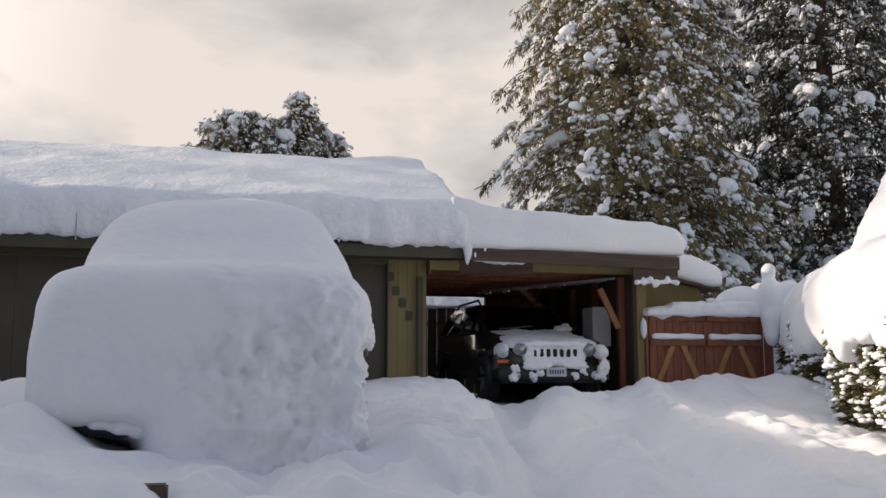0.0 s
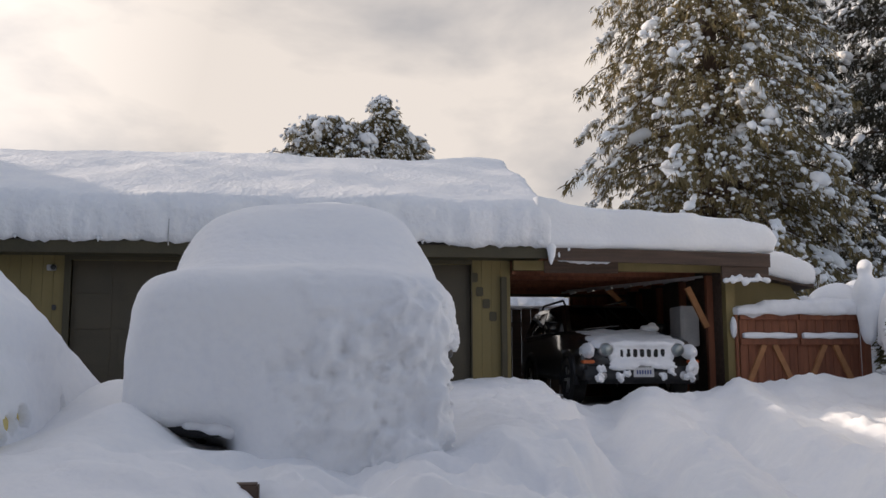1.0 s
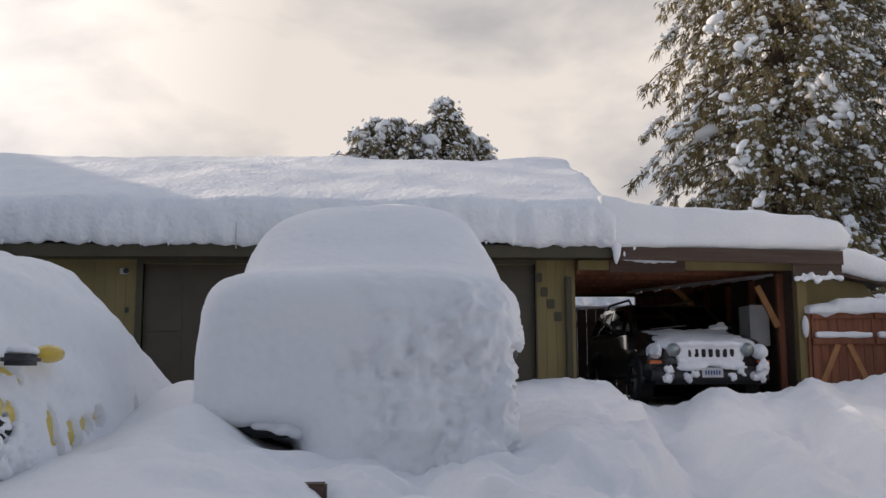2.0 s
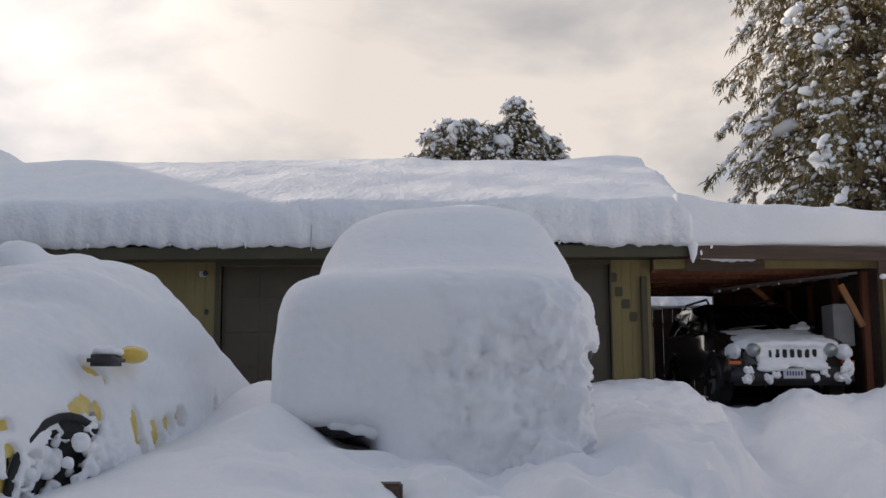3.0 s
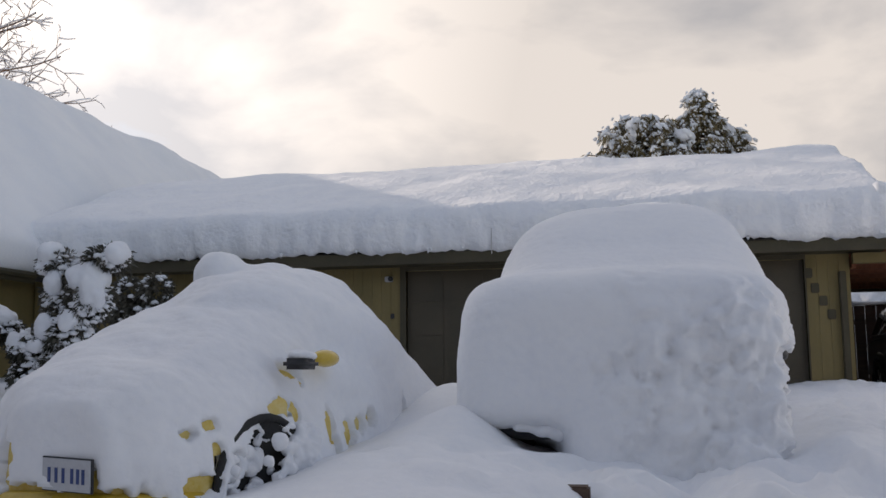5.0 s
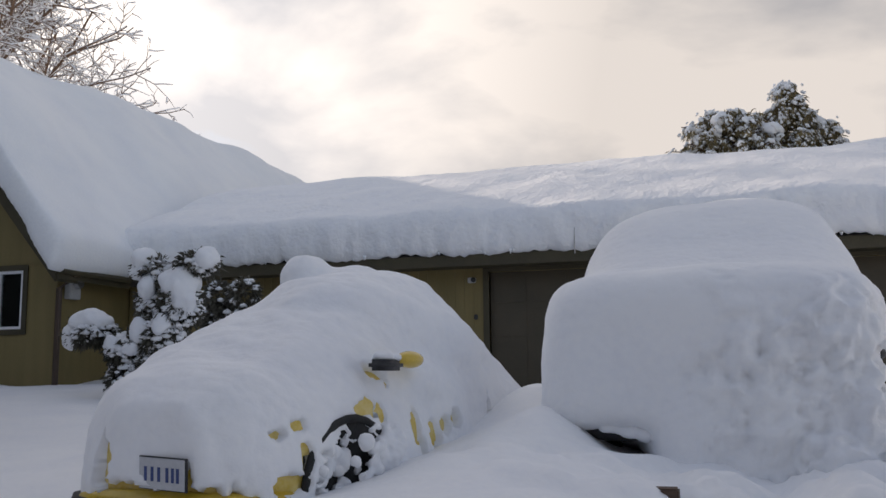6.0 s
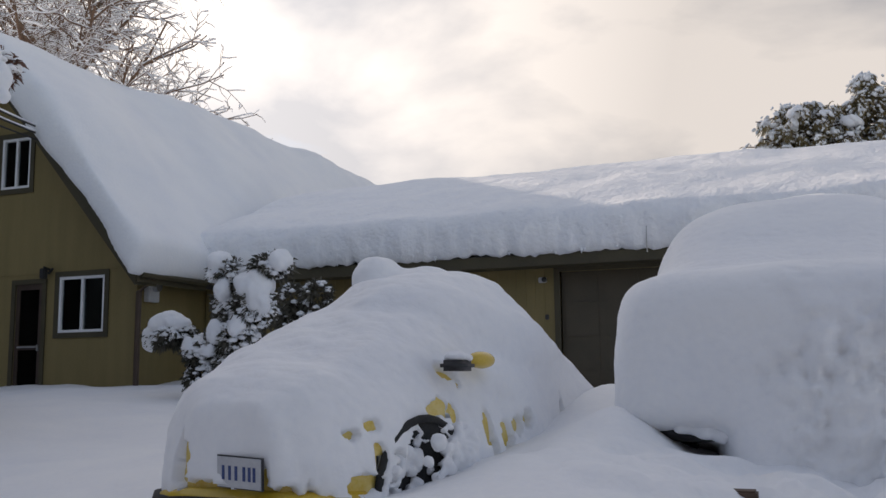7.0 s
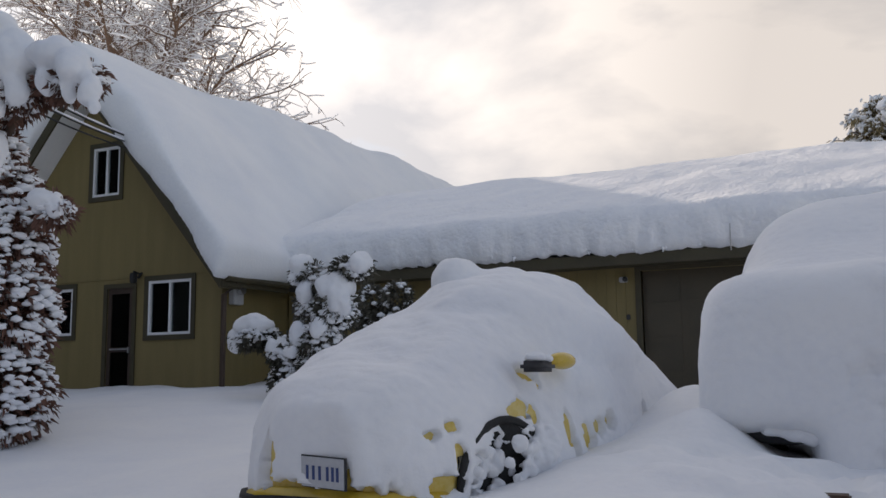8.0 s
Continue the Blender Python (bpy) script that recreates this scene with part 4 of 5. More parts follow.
meter = thing("electric_meter", (-9.8, 12.5, 2.5))
under(house, meter)
add(meter, "box", boxes((-9.829, -9.72, 12.36, 12.62, 2.34, 2.70), bevel=0.01), GREY_METAL, "grey meter box")
bm = bmesh.new()
bmesh.ops.create_cone(bm, cap_ends=True, segments=20, radius1=0.08, radius2=0.075, depth=0.09, matrix=Matrix.Translation((-9.68, 12.5, 2.58)) @ Matrix.Rotation(math.pi / 2, 4, "Y"))
add(meter, "dial", bm, STEEL, "round glass dial")
# upper siding lines on the gable
for k, z in enumerate((2.86,)):
    add(house, "band_board", boxes((-15.3, -9.83, 12.188, 12.199, z, z + 0.02)), SIDING)

# service wires with snow, from the gable to a tree
mast = thing("service_mast", (-11.45, 11.75, 5.2))
under(house, mast)
add(mast, "pipe", tube([(-11.50, 12.15, 4.7), (-11.45, 11.75, 4.95), (-11.42, 11.72, 5.35)], [0.03, 0.03, 0.03]), STEEL)
add(mast, "cap", ellipsoid((-11.42, 11.7, 5.4), (0.07, 0.08, 0.08)), RUBBER, "", True)
snow_part(mast, "cap_snow", [ellipsoid((-11.45, 11.72, 5.42), (0.14, 0.12, 0.12)), ellipsoid((-11.62, 11.72, 5.25), (0.2, 0.08, 0.07)), ellipsoid((-11.3, 11.7, 5.22), (0.09, 0.08, 0.16))], 0.03, ((0.12, 0.05, 71),), 3)
for k in range(3):
    wire = thing("service_wire", (-11.4, 11.65, 5.2), "black overhead service wire carrying a ridge of snow", "wire", "service wires")
    a, b = Vector((-11.42, 11.68, 5.16 - 0.10 * k)), Vector((-9.2 - 0.05 * k, 6.2, 4.98 - 0.12 * k))
    pts = [a.lerp(b, q / 14) - Vector((0, 0, 0.12 * math.sin(math.pi * q / 14))) for q in range(15)]
    add(wire, "cable", tube(pts, [0.014] * 15, 5), RUBBER)
    if k < 2:
        add(wire, "snow_ridge", tube([p + Vector((0, 0, 0.025)) for p in pts], [0.012 + 0.022 * abs(wobble(p, 0.35, k)) for p in pts], 6), SNOW, "", True)

# fittings on the garage wall
box = thing("wall_box", (-3.74, 13.98, 2.54), "small grey camera-like box on the wall", "lamp")
add(box, "case", boxes((-3.80, -3.68, 13.93, 13.999, 2.50, 2.58), bevel=0.01), GREY_METAL)
add(box, "eye", ellipsoid((-3.70, 13.90, 2.54), (0.04, 0.05, 0.04)), PLASTIC, "", True)
knob = tagged(part("keypad", boxes((-3.72, -3.66, 13.975, 13.999, 1.94, 2.02), bevel=0.01), PLASTIC), "small dark keypad beside the garage door", "keypad")
pipe = tagged(part("wall_pipe", boxes((2.69, 2.78, 13.90, 13.998, 0.6, 2.47), bevel=0.012), SIDING_DARK), "square dark olive downpipe on the garage corner", "downpipe")
sign = thing("number_sign", (2.44, 13.99, 2.2), "dark weathered characters set slantwise on the siding", "sign")
for x, z in ((2.30, 2.46), (2.38, 2.25), (2.48, 2.07), (2.58, 1.88)):
    add(sign, "bar", boxes((x - 0.055, x + 0.055, 13.978, 13.998, z - 0.07, z + 0.07), bevel=0.012), SIDING_DARK)
ice = tagged(part("icicle", tube([(3.34, 13.38, 3.1), (3.335, 13.38, 2.85), (3.34, 13.38, 2.72), (3.33, 13.38, 2.66), (3.33, 13.38, 2.60)], [0.06, 0.075, 0.05, 0.035, 0.012], 10), SNOW, None, "", True), "snow-crusted icicle on the eave corner", "icicle")
for k in range(40):
    x = random.uniform(-9.3, 3.1)
    d = random.uniform(0.0, 0.05)
    add(garage, "icicle", tube([(x, 13.40, 2.92), (x, 13.40, 2.89 - d)], [0.03, 0.006], 5), SNOW, "", True)
snow_part(carport, "ledge_snow", [ellipsoid((3.9, 13.72, 2.70), (0.42, 0.05, 0.04)), ellipsoid((4.15, 13.72, 2.69), (0.22, 0.05, 0.03)), ellipsoid((3.45, 13.38, 2.75), (0.03, 0.02, 0.06)), ellipsoid((3.6, 13.38, 2.84), (0.04, 0.02, 0.05))], 0.02, ((0.1, 0.04, 72),), 2)
snow_part(carport, "board_snow", [ellipsoid((6.0 + 0.1 * q, 13.42, 2.40 + 0.02 * (q % 3)), (0.07, 0.04, 0.05 + 0.02 * (q % 2))) for q in range(7)], 0.02, ((0.1, 0.05, 73),), 2)

# ---- inside and behind the carport ----
add(carport, "back_header", boxes((2.87, 6.15, 18.65, 18.78, 2.56, 2.738)), TIMBER_DARK)
add(carport, "back_wall", boxes((5.02, 6.15, 18.66, 18.78, 0.58, 2.56)), TIMBER_RED)
add(carport, "patch_board", boxes((3.32, 4.45, 13.75, 13.777, 2.52, 2.69)), TIMBER_DARK, "weathered brown board nailed over the header")
add(carport, "rafter", beam((2.9, 13.95, 2.60), (2.9, 18.6, 2.60), 0.06, 0.16), TIMBER_RED)
for a, b in (((5.72, 14.25, 2.36), (6.02, 14.25, 1.74)), ((5.1, 16.5, 2.55), (6.0, 16.5, 1.7))):
    add(carport, "brace", beam(a, b, 0.05, 0.09), TIMBER_PALE, "pale diagonal timber brace")
ladder = thing("ladder", (5.2, 15.2, 2.45), "aluminium ladder slung under the carport roof", "ladder")
for q in (0, 0.34):
    add(ladder, "rail", beam((4.3, 16.2 + q, 2.46), (6.0, 14.3 + q, 2.54), 0.025, 0.035), STEEL)
for k in range(7):
    q = (k + 0.5) / 7
    add(ladder, "rung", beam((4.3 + 1.7 * q, 16.2 - 1.9 * q, 2.42 + 0.1 * q), (4.3 + 1.7 * q, 16.54 - 1.9 * q, 2.42 + 0.1 * q), 0.025, 0.025), STEEL)
cab = thing("metal_cabinet", (5.9, 15.2, 1.5), "grey metal wall cabinet in the carport", "cabinet")
add(cab, "body", boxes((5.74, 6.05, 14.62, 15.1, 1.46, 2.10), bevel=0.012), GREY_METAL)
add(cab, "door", boxes((5.77, 6.02, 14.597, 14.618, 1.50, 2.06), bevel=0.008), GREY_METAL)
boxy = thing("storage_box", (5.7, 16.2, 0.58), "dark wooden storage box against the wall", "box")
add(boxy, "box_body", boxes((5.55, 6.04, 15.9, 16.8, 0.58, 1.5), bevel=0.01), TIMBER_DARK)
add(boxy, "lid", boxes((5.53, 6.045, 15.88, 16.82, 1.502, 1.54), bevel=0.008), TIMBER_DARK)
back_fence = thing("back_fence", (4.5, 19.5, 0.5), "dark board fence behind the carport", "fence")
for k in range(22):
    x = 2.2 + k * 0.2
    add(back_fence, "board", boxes((x, x + 0.19, 19.5, 19.53, 0.4, 2.36 + 0.01 * (k % 3))), TIMBER_DARK)
for z in (0.9, 2.0):
    add(back_fence, "rail", boxes((2.2, 6.6, 19.535, 19.58, z, z + 0.09)), TIMBER_DARK)
cap = snow_part(back_fence, "snow_cap", [loft([(0, 0, 0.07, 2.37, 2.45, 0.6), (4.4, 0, 0.07, 2.37, 2.45, 0.6)], 16, 30)], 0.03, ((0.3, 0.03, 74),), 2)
for v in cap.data.vertices:
    v.co = Vector((2.2 + v.co.y, 19.515 + v.co.x, v.co.z))

# ---- the gate and fence beside the shed ----
gate = thing("garden_gate", (7.28, 13.8, 0.7), "red-brown double board gate with snow on its rails", "gate")
for leaf, (g0, g1) in enumerate(((6.34, 7.26), (7.30, 8.25))):
    lf = thing("gate_leaf", ((g0 + g1) / 2, 13.8, 0.7))
    under(gate, lf)
    n = 7
    for k in range(n):
        w = (g1 - g0) / n
        add(lf, "board", boxes((g0 + k * w + 0.004, g0 + (k + 1) * w - 0.004, 13.80, 13.825, 0.6, 1.92)), TIMBER_RED)
    add(lf, "top_rail", boxes((g0, g1, 13.755, 13.798, 1.84, 1.93)), TIMBER_RED)
    add(lf, "mid_rail", boxes((g0, g1, 13.74, 13.798, 1.46, 1.55)), TIMBER_RED)
    m = (g0 + g1) / 2
    for s in (-1, 1):
        add(lf, "brace", beam((m + s * 0.08, 13.775, 1.46), (m + s * 0.36, 13.775, 0.86), 0.045, 0.08), TIMBER_PALE, "lighter diagonal brace")
    me = roughen(merged([loft([(0, 0, 0.06, 1.55, 1.64, 0.5), (g1 - g0 - 0.06, 0, 0.06, 1.55, 1.64, 0.5)], 16, 16)], 0.022, 2), (0.2, 0.015, 75 + leaf))
    for v in me.vertices:
        v.co = Vector((g0 + 0.03 + v.co.y, 13.745 + v.co.x * 0.8, v.co.z))
    under(lf, mesh_part("rail_snow", me, SNOW, None, "", True))
for x in (6.30, 7.28, 8.27):
    add(gate, "post", boxes((x - 0.018, x + 0.018, 13.79, 13.86, 0.5, 1.95)), TIMBER_RED)
me = roughen(merged([loft([(0, 0, 0.12, 1.92, 2.03, 0.5), (0.35, 0, 0.13, 1.92, 2.06, 0.5), (0.5, 0, 0.14, 1.92, 2.14, 0.5), (2.0, 0, 0.15, 1.92, 2.17, 0.5)], 20, 30), ellipsoid((0, 0.3, 1.96), (0.1, 0.16, 0.12))], 0.03, 4), (0.3, 0.04, 77), (0.1, 0.015, 78))
for v in me.vertices:
    v.co = Vector((6.28 + v.co.y, 13.80 + v.co.x, v.co.z))
under(gate, mesh_part("snow_cap", me, SNOW, None, "thick snow along the top", True))
tagged(part("snow_lump", ellipsoid((6.25, 13.80, 1.72), (0.05, 0.06, 0.17)), SNOW, None, "", True), "lump of snow stuck to the shed corner", "snow", kind="stuff")
block = tagged(part("wooden_block", boxes((-0.40, -0.27, 4.68, 4.80, 0.25, 0.53), bevel=0.01), TIMBER_DARK), "dark timber block sticking out of the snow", "block")

# ---- plants ----
ICO = bmesh.new()
bmesh.ops.create_icosphere(ICO, subdivisions=2, radius=1)
ICO_V = np.array([v.co[:] for v in ICO.verts])
ICO_F = np.array([[v.index for v in f.verts] for f in ICO.faces])
ICO.free()
ICO1 = bmesh.new()
bmesh.ops.create_icosphere(ICO1, subdivisions=1, radius=1)
ICO1_V = np.array([v.co[:] for v in ICO1.verts])
ICO1_F = np.array([[v.index for v in f.verts] for f in ICO1.faces])
ICO1.free()


def clumps(name, spots, rng, mat=None, fine=True, lump=0.3):
    """Many small lumps of snow, spots of (centre, radii, turn), as one mesh."""
    base, faces = (ICO_V, ICO_F) if fine else (ICO1_V, ICO1_F)
    vs, fs, n = [], [], 0
    for c, r, turn in spots:
        k = rng.normal(0, 1, (3, 3))
        bumps = 1 + lump * (np.sin(base @ k[0] * 1.6 + k[1, 0] * 3) * 0.5 + np.sin(base @ k[2] * 2.4 + k[1, 1] * 3) * 0.35)
        p = base * bumps[:, None] * np.array(r)
        p[:, 2] = np.where(p[:, 2] < 0, p[:, 2] * 0.55, p[:, 2])
        if isinstance(turn, tuple):
            turn, tilt = turn
            ct, st = math.cos(tilt), math.sin(tilt)
            p = np.stack([p[:, 0] * ct - p[:, 2] * st, p[:, 1], p[:, 0] * st + p[:, 2] * ct], -1)
        ca, sa = math.cos(turn), math.sin(turn)
        vs.append(np.stack([p[:, 0] * ca - p[:, 1] * sa + c[0], p[:, 0] * sa + p[:, 1] * ca + c[1], p[:, 2] + c[2]], -1))
        fs.append(faces + n)
        n += len(base)
    me = bpy.data.meshes.new(name)
    me.from_pydata(np.concatenate(vs).tolist(), [], np.concatenate(fs).tolist())
    return me


def sprays(name, tufts, rng):
    """Leafy tufts of (root, direction, length, breadth, blades) as one mesh of narrow bent blades."""
    vs, fs = [], []
    for root, d, length, breadth, blades in tufts:
        root, d = np.array(root), np.array(d) / (np.linalg.norm(d) + 1e-9)
        for k in range(blades):
            q = d + rng.normal(0, 0.42, 3)
            q /= np.linalg.norm(q)
            side = np.cross(q, rng.normal(0, 1, 3))
            side /= np.linalg.norm(side) + 1e-9
            l, w = length * rng.uniform(0.55, 1.1), breadth * rng.uniform(0.6, 1.2)
            r0 = root + rng.normal(0, 0.18, 3) * length
            mid = r0 + q * l * 0.5
            tip = r0 + q * l + np.array([0, 0, -0.22 * l])
            i = len(vs)
            vs += [r0.tolist(), (mid + side * w).tolist(), tip.tolist(), (mid - side * w).tolist()]
            fs += [(i, i + 1, i + 2), (i, i + 2, i + 3)]
    me = bpy.data.meshes.new(name)
    me.from_pydata(vs, [], fs)
    return me


def conifer(name, at, height, spread, low, label, seed, leaf, boughs=260, load=1.0, droop=0.5, power=0.8, blade=0.42, lean=0.0):
    """An evergreen: trunk, drooping boughs with hanging sprays, and snow lying on them."""
    rng = np.random.default_rng(seed)
    tree = thing(name, at, label, "tree")
    H = height
    part("trunk", tube([(0, 0, -0.5), (0.05, 0, H * 0.3), (-0.04, 0.05, H * 0.65), (0, 0, H)], [spread * 0.085, spread * 0.06, spread * 0.035, 0.03], 9), BARK, tree, "", True)
    tufts, snow, limbs = [], [], bmesh.new()
    for b in range(boughs):
        q = (b + rng.uniform(0, 1)) / boughs
        z = low + (H - low) * q ** 1.15
        L = spread * ((1 - (z - low) / (H - low)) ** power * 0.9 + 0.08) * rng.uniform(0.7, 1.12)
        a = b * 2.39996 + rng.normal(0, 0.3)
        up = rng.uniform(0.0, 0.35)
        pts = []
        for k in range(7):
            s = k / 6
            pts.append(np.array([math.cos(a) * L * s, math.sin(a) * L * s, z + L * (up * s - droop * s ** 2.2)]) + rng.normal(0, 0.03, 3))
        if b % 2 == 0:
            tube(pts, [0.035 * (1 - k / 7.5) + 0.006 for k in range(7)], 4, limbs)
        count = max(5, int(L / 0.15))
        for k in range(count):
            s = 0.25 + 0.75 * (k + rng.uniform(0, 1)) / count
            i = min(5, int(s * 6))
            p = pts[i] + (pts[i + 1] - pts[i]) * (s * 6 - i)
            off = np.array([-math.sin(a), math.cos(a), 0]) * rng.normal(0, 0.20) * L * 0.45 * (1.2 - 0.6 * s)
            p = p + off + np.array([0, 0, -0.5 * abs(np.linalg.norm(off))])
            out = np.array([math.cos(a) * 0.45, math.sin(a) * 0.45, -1.0])
            tufts.append((p, out + rng.normal(0, 0.25, 3), blade * rng.uniform(0.7, 1.3), blade * 0.095, 11))
            if rng.uniform() < 0.75 * (0.45 + 0.6 * s):
                r = rng.uniform(0.04, 0.10) * (1.0 + 0.4 * (s > 0.8)) * (rng.uniform(1.8, 2.8) if rng.uniform() < 0.05 * load else 1) * (0.55 + 0.45 * min(1.0, load))
                tip = rng.uniform(-0.9, -0.1)
                long = rng.uniform(1.0, 1.9) if r < 0.12 else 1.1
                snow.append((p + np.array([0, 0, 0.04]), (r * long, r * 0.85, r * rng.uniform(0.5, 0.8)), (a + rng.normal(0, 0.5), tip)))
                for q in range(rng.integers(2, 5)):
                    e = r * rng.uniform(0.3, 0.65)
                    snow.append((p + out * blade * rng.uniform(0, 0.9) + rng.normal(0, 0.09, 3), (e * 1.2, e * 0.9, e * 0.8), (a + rng.normal(0, 0.8), tip - 0.3)))
    part("bough", limbs, BARK, tree)
    crown = mesh_part("crown", sprays("crown", tufts, rng), leaf, tree)
    small = [q for q in snow if q[1][1] < 0.11]
    large = [q for q in snow if q[1][1] >= 0.11]
    mesh_part("snow_load", clumps("snow_load", small, rng, None, False), SNOW, tree, "clumps of snow on the boughs", True)["kind"] = "stuff"
    if large:
        mesh_part("snow_pillow", clumps("snow_pillow", large, rng, None, True, 0.45), SNOW, tree, "heavy pillows of snow", True)["kind"] = "stuff"
    if lean:
        tree.rotation_euler = (0, radians(lean), 0)
    return tree


conifer("cedar_tree", (11.2, 25.5, 0.5), 19.0, 4.8, 2.0, "tall drooping cedar thick with clumps of snow", 11, NEEDLES, 420, 1.05, 0.6, 0.5, 0.26)
conifer("fir_tree", (20.3, 29.0, 0.5), 21.0, 6.2, 3.4, "dark broad fir with frosted boughs and a bare trunk", 12, NEEDLES_DARK, 340, 1.0, 0.35, 0.6, 0.28)
conifer("fir_tree", (15.6, 31.0, 0.5), 17.0, 5.0, 2.0, "dark fir with frosted boughs behind the cedar", 13, NEEDLES_DARK, 260, 1.0, 0.4, 0.6, 0.28)
conifer("pine_tree", (0.15, 26.0, 0.5), 7.5, 2.3, 5.2, "bushy snow-dusted conifer top behind the garage", 15, NEEDLES, 190, 0.8, 0.1, 0.5, 0.2)
conifer("pine_tree", (1.7, 26.2, 0.5), 8.2, 1.75, 5.2, "snow-dusted conifer rising behind the garage", 14, NEEDLES, 150, 0.8, 0.0, 0.9, 0.2)
conifer("pine_tree", (2.6, 26.5, 0.5), 7.25, 1.0, 5.2, "small snow-dusted conifer tip behind the garage", 16, NEEDLES, 60, 1.0, 0.05, 0.5, 0.22)


def leafy_ball(c, r, count, rng, length=0.12):
    """Tufts over an ellipsoid."""
    out = []
    for k in range(count):
        d = rng.normal(0, 1, 3)
        d /= np.linalg.norm(d)
        p = np.array(c) + d * np.array(r) * rng.uniform(0.7, 1.0)
        out.append((p, d + np.array([0, 0, -0.2]), length, length * 0.16, 7))
    return out


def bush(name, label, stems, balls, seed, leaf, caps, extra=(), speck=0.5):
    """A shrub of leafy balls on stems with caps of snow: balls of (centre, radii), caps of (centre, radii)."""
    rng = np.random.default_rng(seed)
    c0 = balls[0][0]
    b = thing(name, (c0[0], c0[1], lying(c0[0], c0[1])), label, "shrub")
    for path, r in stems:
        add(b, "stem", tube(path, [r * (1 - 0.6 * k / max(1, len(path) - 1)) for k in range(len(path))], 6), BARK, "", True)
    tufts, spots = [], []
    for c, r in balls:
        n = int(900 * (r[0] * r[1] + r[0] * r[2] + r[1] * r[2]))
        tufts += leafy_ball(c, r, max(30, n), rng)
        for k in range(int(n * speck)):
            d = rng.normal(0, 1, 3)
            d /= np.linalg.norm(d)
            q = rng.uniform(0.015, 0.065)
            spots.append((np.array(c) + d * np.array(r) * 1.02, (q * 1.3, q, q * 0.8), rng.uniform(0, 6)))
    under(b, mesh_part("foliage", sprays("foliage", tufts, rng), leaf))
    if spots:
        under(b, mesh_part("snow_specks", clumps("snow_specks", spots, rng, None, False), SNOW, None, "", True))["kind"] = "stuff"
    for group in caps:
        me = roughen(merged([ellipsoid(c, r, sub=3) for c, r in group], 0.025, 4), (0.2, 0.05, seed), (0.08, 0.015, seed + 1))
        under(b, mesh_part("snow_cap", me, SNOW, None, "rounded cap of snow", True))
    return b


SY = 10.3
bush("cloud_pruned_shrub", "shrub pruned into balls, bowed under caps of snow",
     [([(-7.0, SY, 0.7), (-6.8, SY, 1.4), (-6.55, SY, 2.0), (-6.4, SY, 2.4)], 0.05), ([(-7.1, SY, 0.8), (-7.2, SY, 1.3), (-7.5, SY, 1.62), (-7.9, SY, 1.6)], 0.04), ([(-6.7, SY, 1.6), (-6.9, SY, 2.1), (-6.9, SY, 2.45)], 0.03)],
     [((-6.5, SY, 2.0), (0.26, 0.25, 0.30)), ((-6.88, SY, 2.42), (0.20, 0.2, 0.18)), ((-6.25, SY, 2.48), (0.24, 0.2, 0.14)), ((-7.75, SY, 1.68), (0.32, 0.22, 0.14)), ((-7.15, SY, 1.45), (0.30, 0.25, 0.20)), ((-6.75, SY, 1.62), (0.30, 0.25, 0.26)),
      ((-7.2, SY, 1.1), (0.22, 0.25, 0.25)), ((-6.6, SY, 1.2), (0.35, 0.25, 0.25)), ((-6.9, SY, 2.0), (0.15, 0.15, 0.25))], 81, NEEDLES_DARK,
     [[((-6.42, SY - 0.12, 2.22), (0.25, 0.22, 0.24)), ((-6.38, SY - 0.14, 2.02), (0.20, 0.15, 0.20))], [((-6.95, SY - 0.1, 2.56), (0.17, 0.18, 0.16)), ((-7.02, SY - 0.12, 2.40), (0.1, 0.12, 0.12))],
      [((-6.08, SY - 0.08, 2.54), (0.13, 0.17, 0.16))], [((-7.72, SY - 0.05, 1.83), (0.32, 0.22, 0.13)), ((-7.98, SY - 0.05, 1.68), (0.14, 0.18, 0.16)), ((-8.06, SY - 0.05, 1.55), (0.08, 0.1, 0.1))],
      [((-6.92, SY - 0.22, 1.68), (0.14, 0.1, 0.16))], [((-7.28, SY - 0.2, 1.52), (0.14, 0.1, 0.10))], [((-7.02, SY - 0.24, 1.46), (0.12, 0.1, 0.09))], [((-6.6, SY - 0.26, 1.75), (0.12, 0.1, 0.13))], [((-6.85, SY - 0.2, 2.2), (0.10, 0.1, 0.16))]], speck=1.2)
bush("twiggy_shrub", "dark twiggy shrub against the house wall", [([(-7.0, 12.4, 0.9), (-7.0, 12.4, 2.2)], 0.03)],
     [((-7.15, 12.4, 2.2), (0.25, 0.2, 0.3)), ((-6.75, 12.4, 2.3), (0.2, 0.2, 0.22)), ((-7.0, 12.4, 1.8), (0.4, 0.25, 0.4)), ((-6.6, 12.4, 1.9), (0.3, 0.25, 0.3))], 82, NEEDLES_DARK, [], speck=0.25)
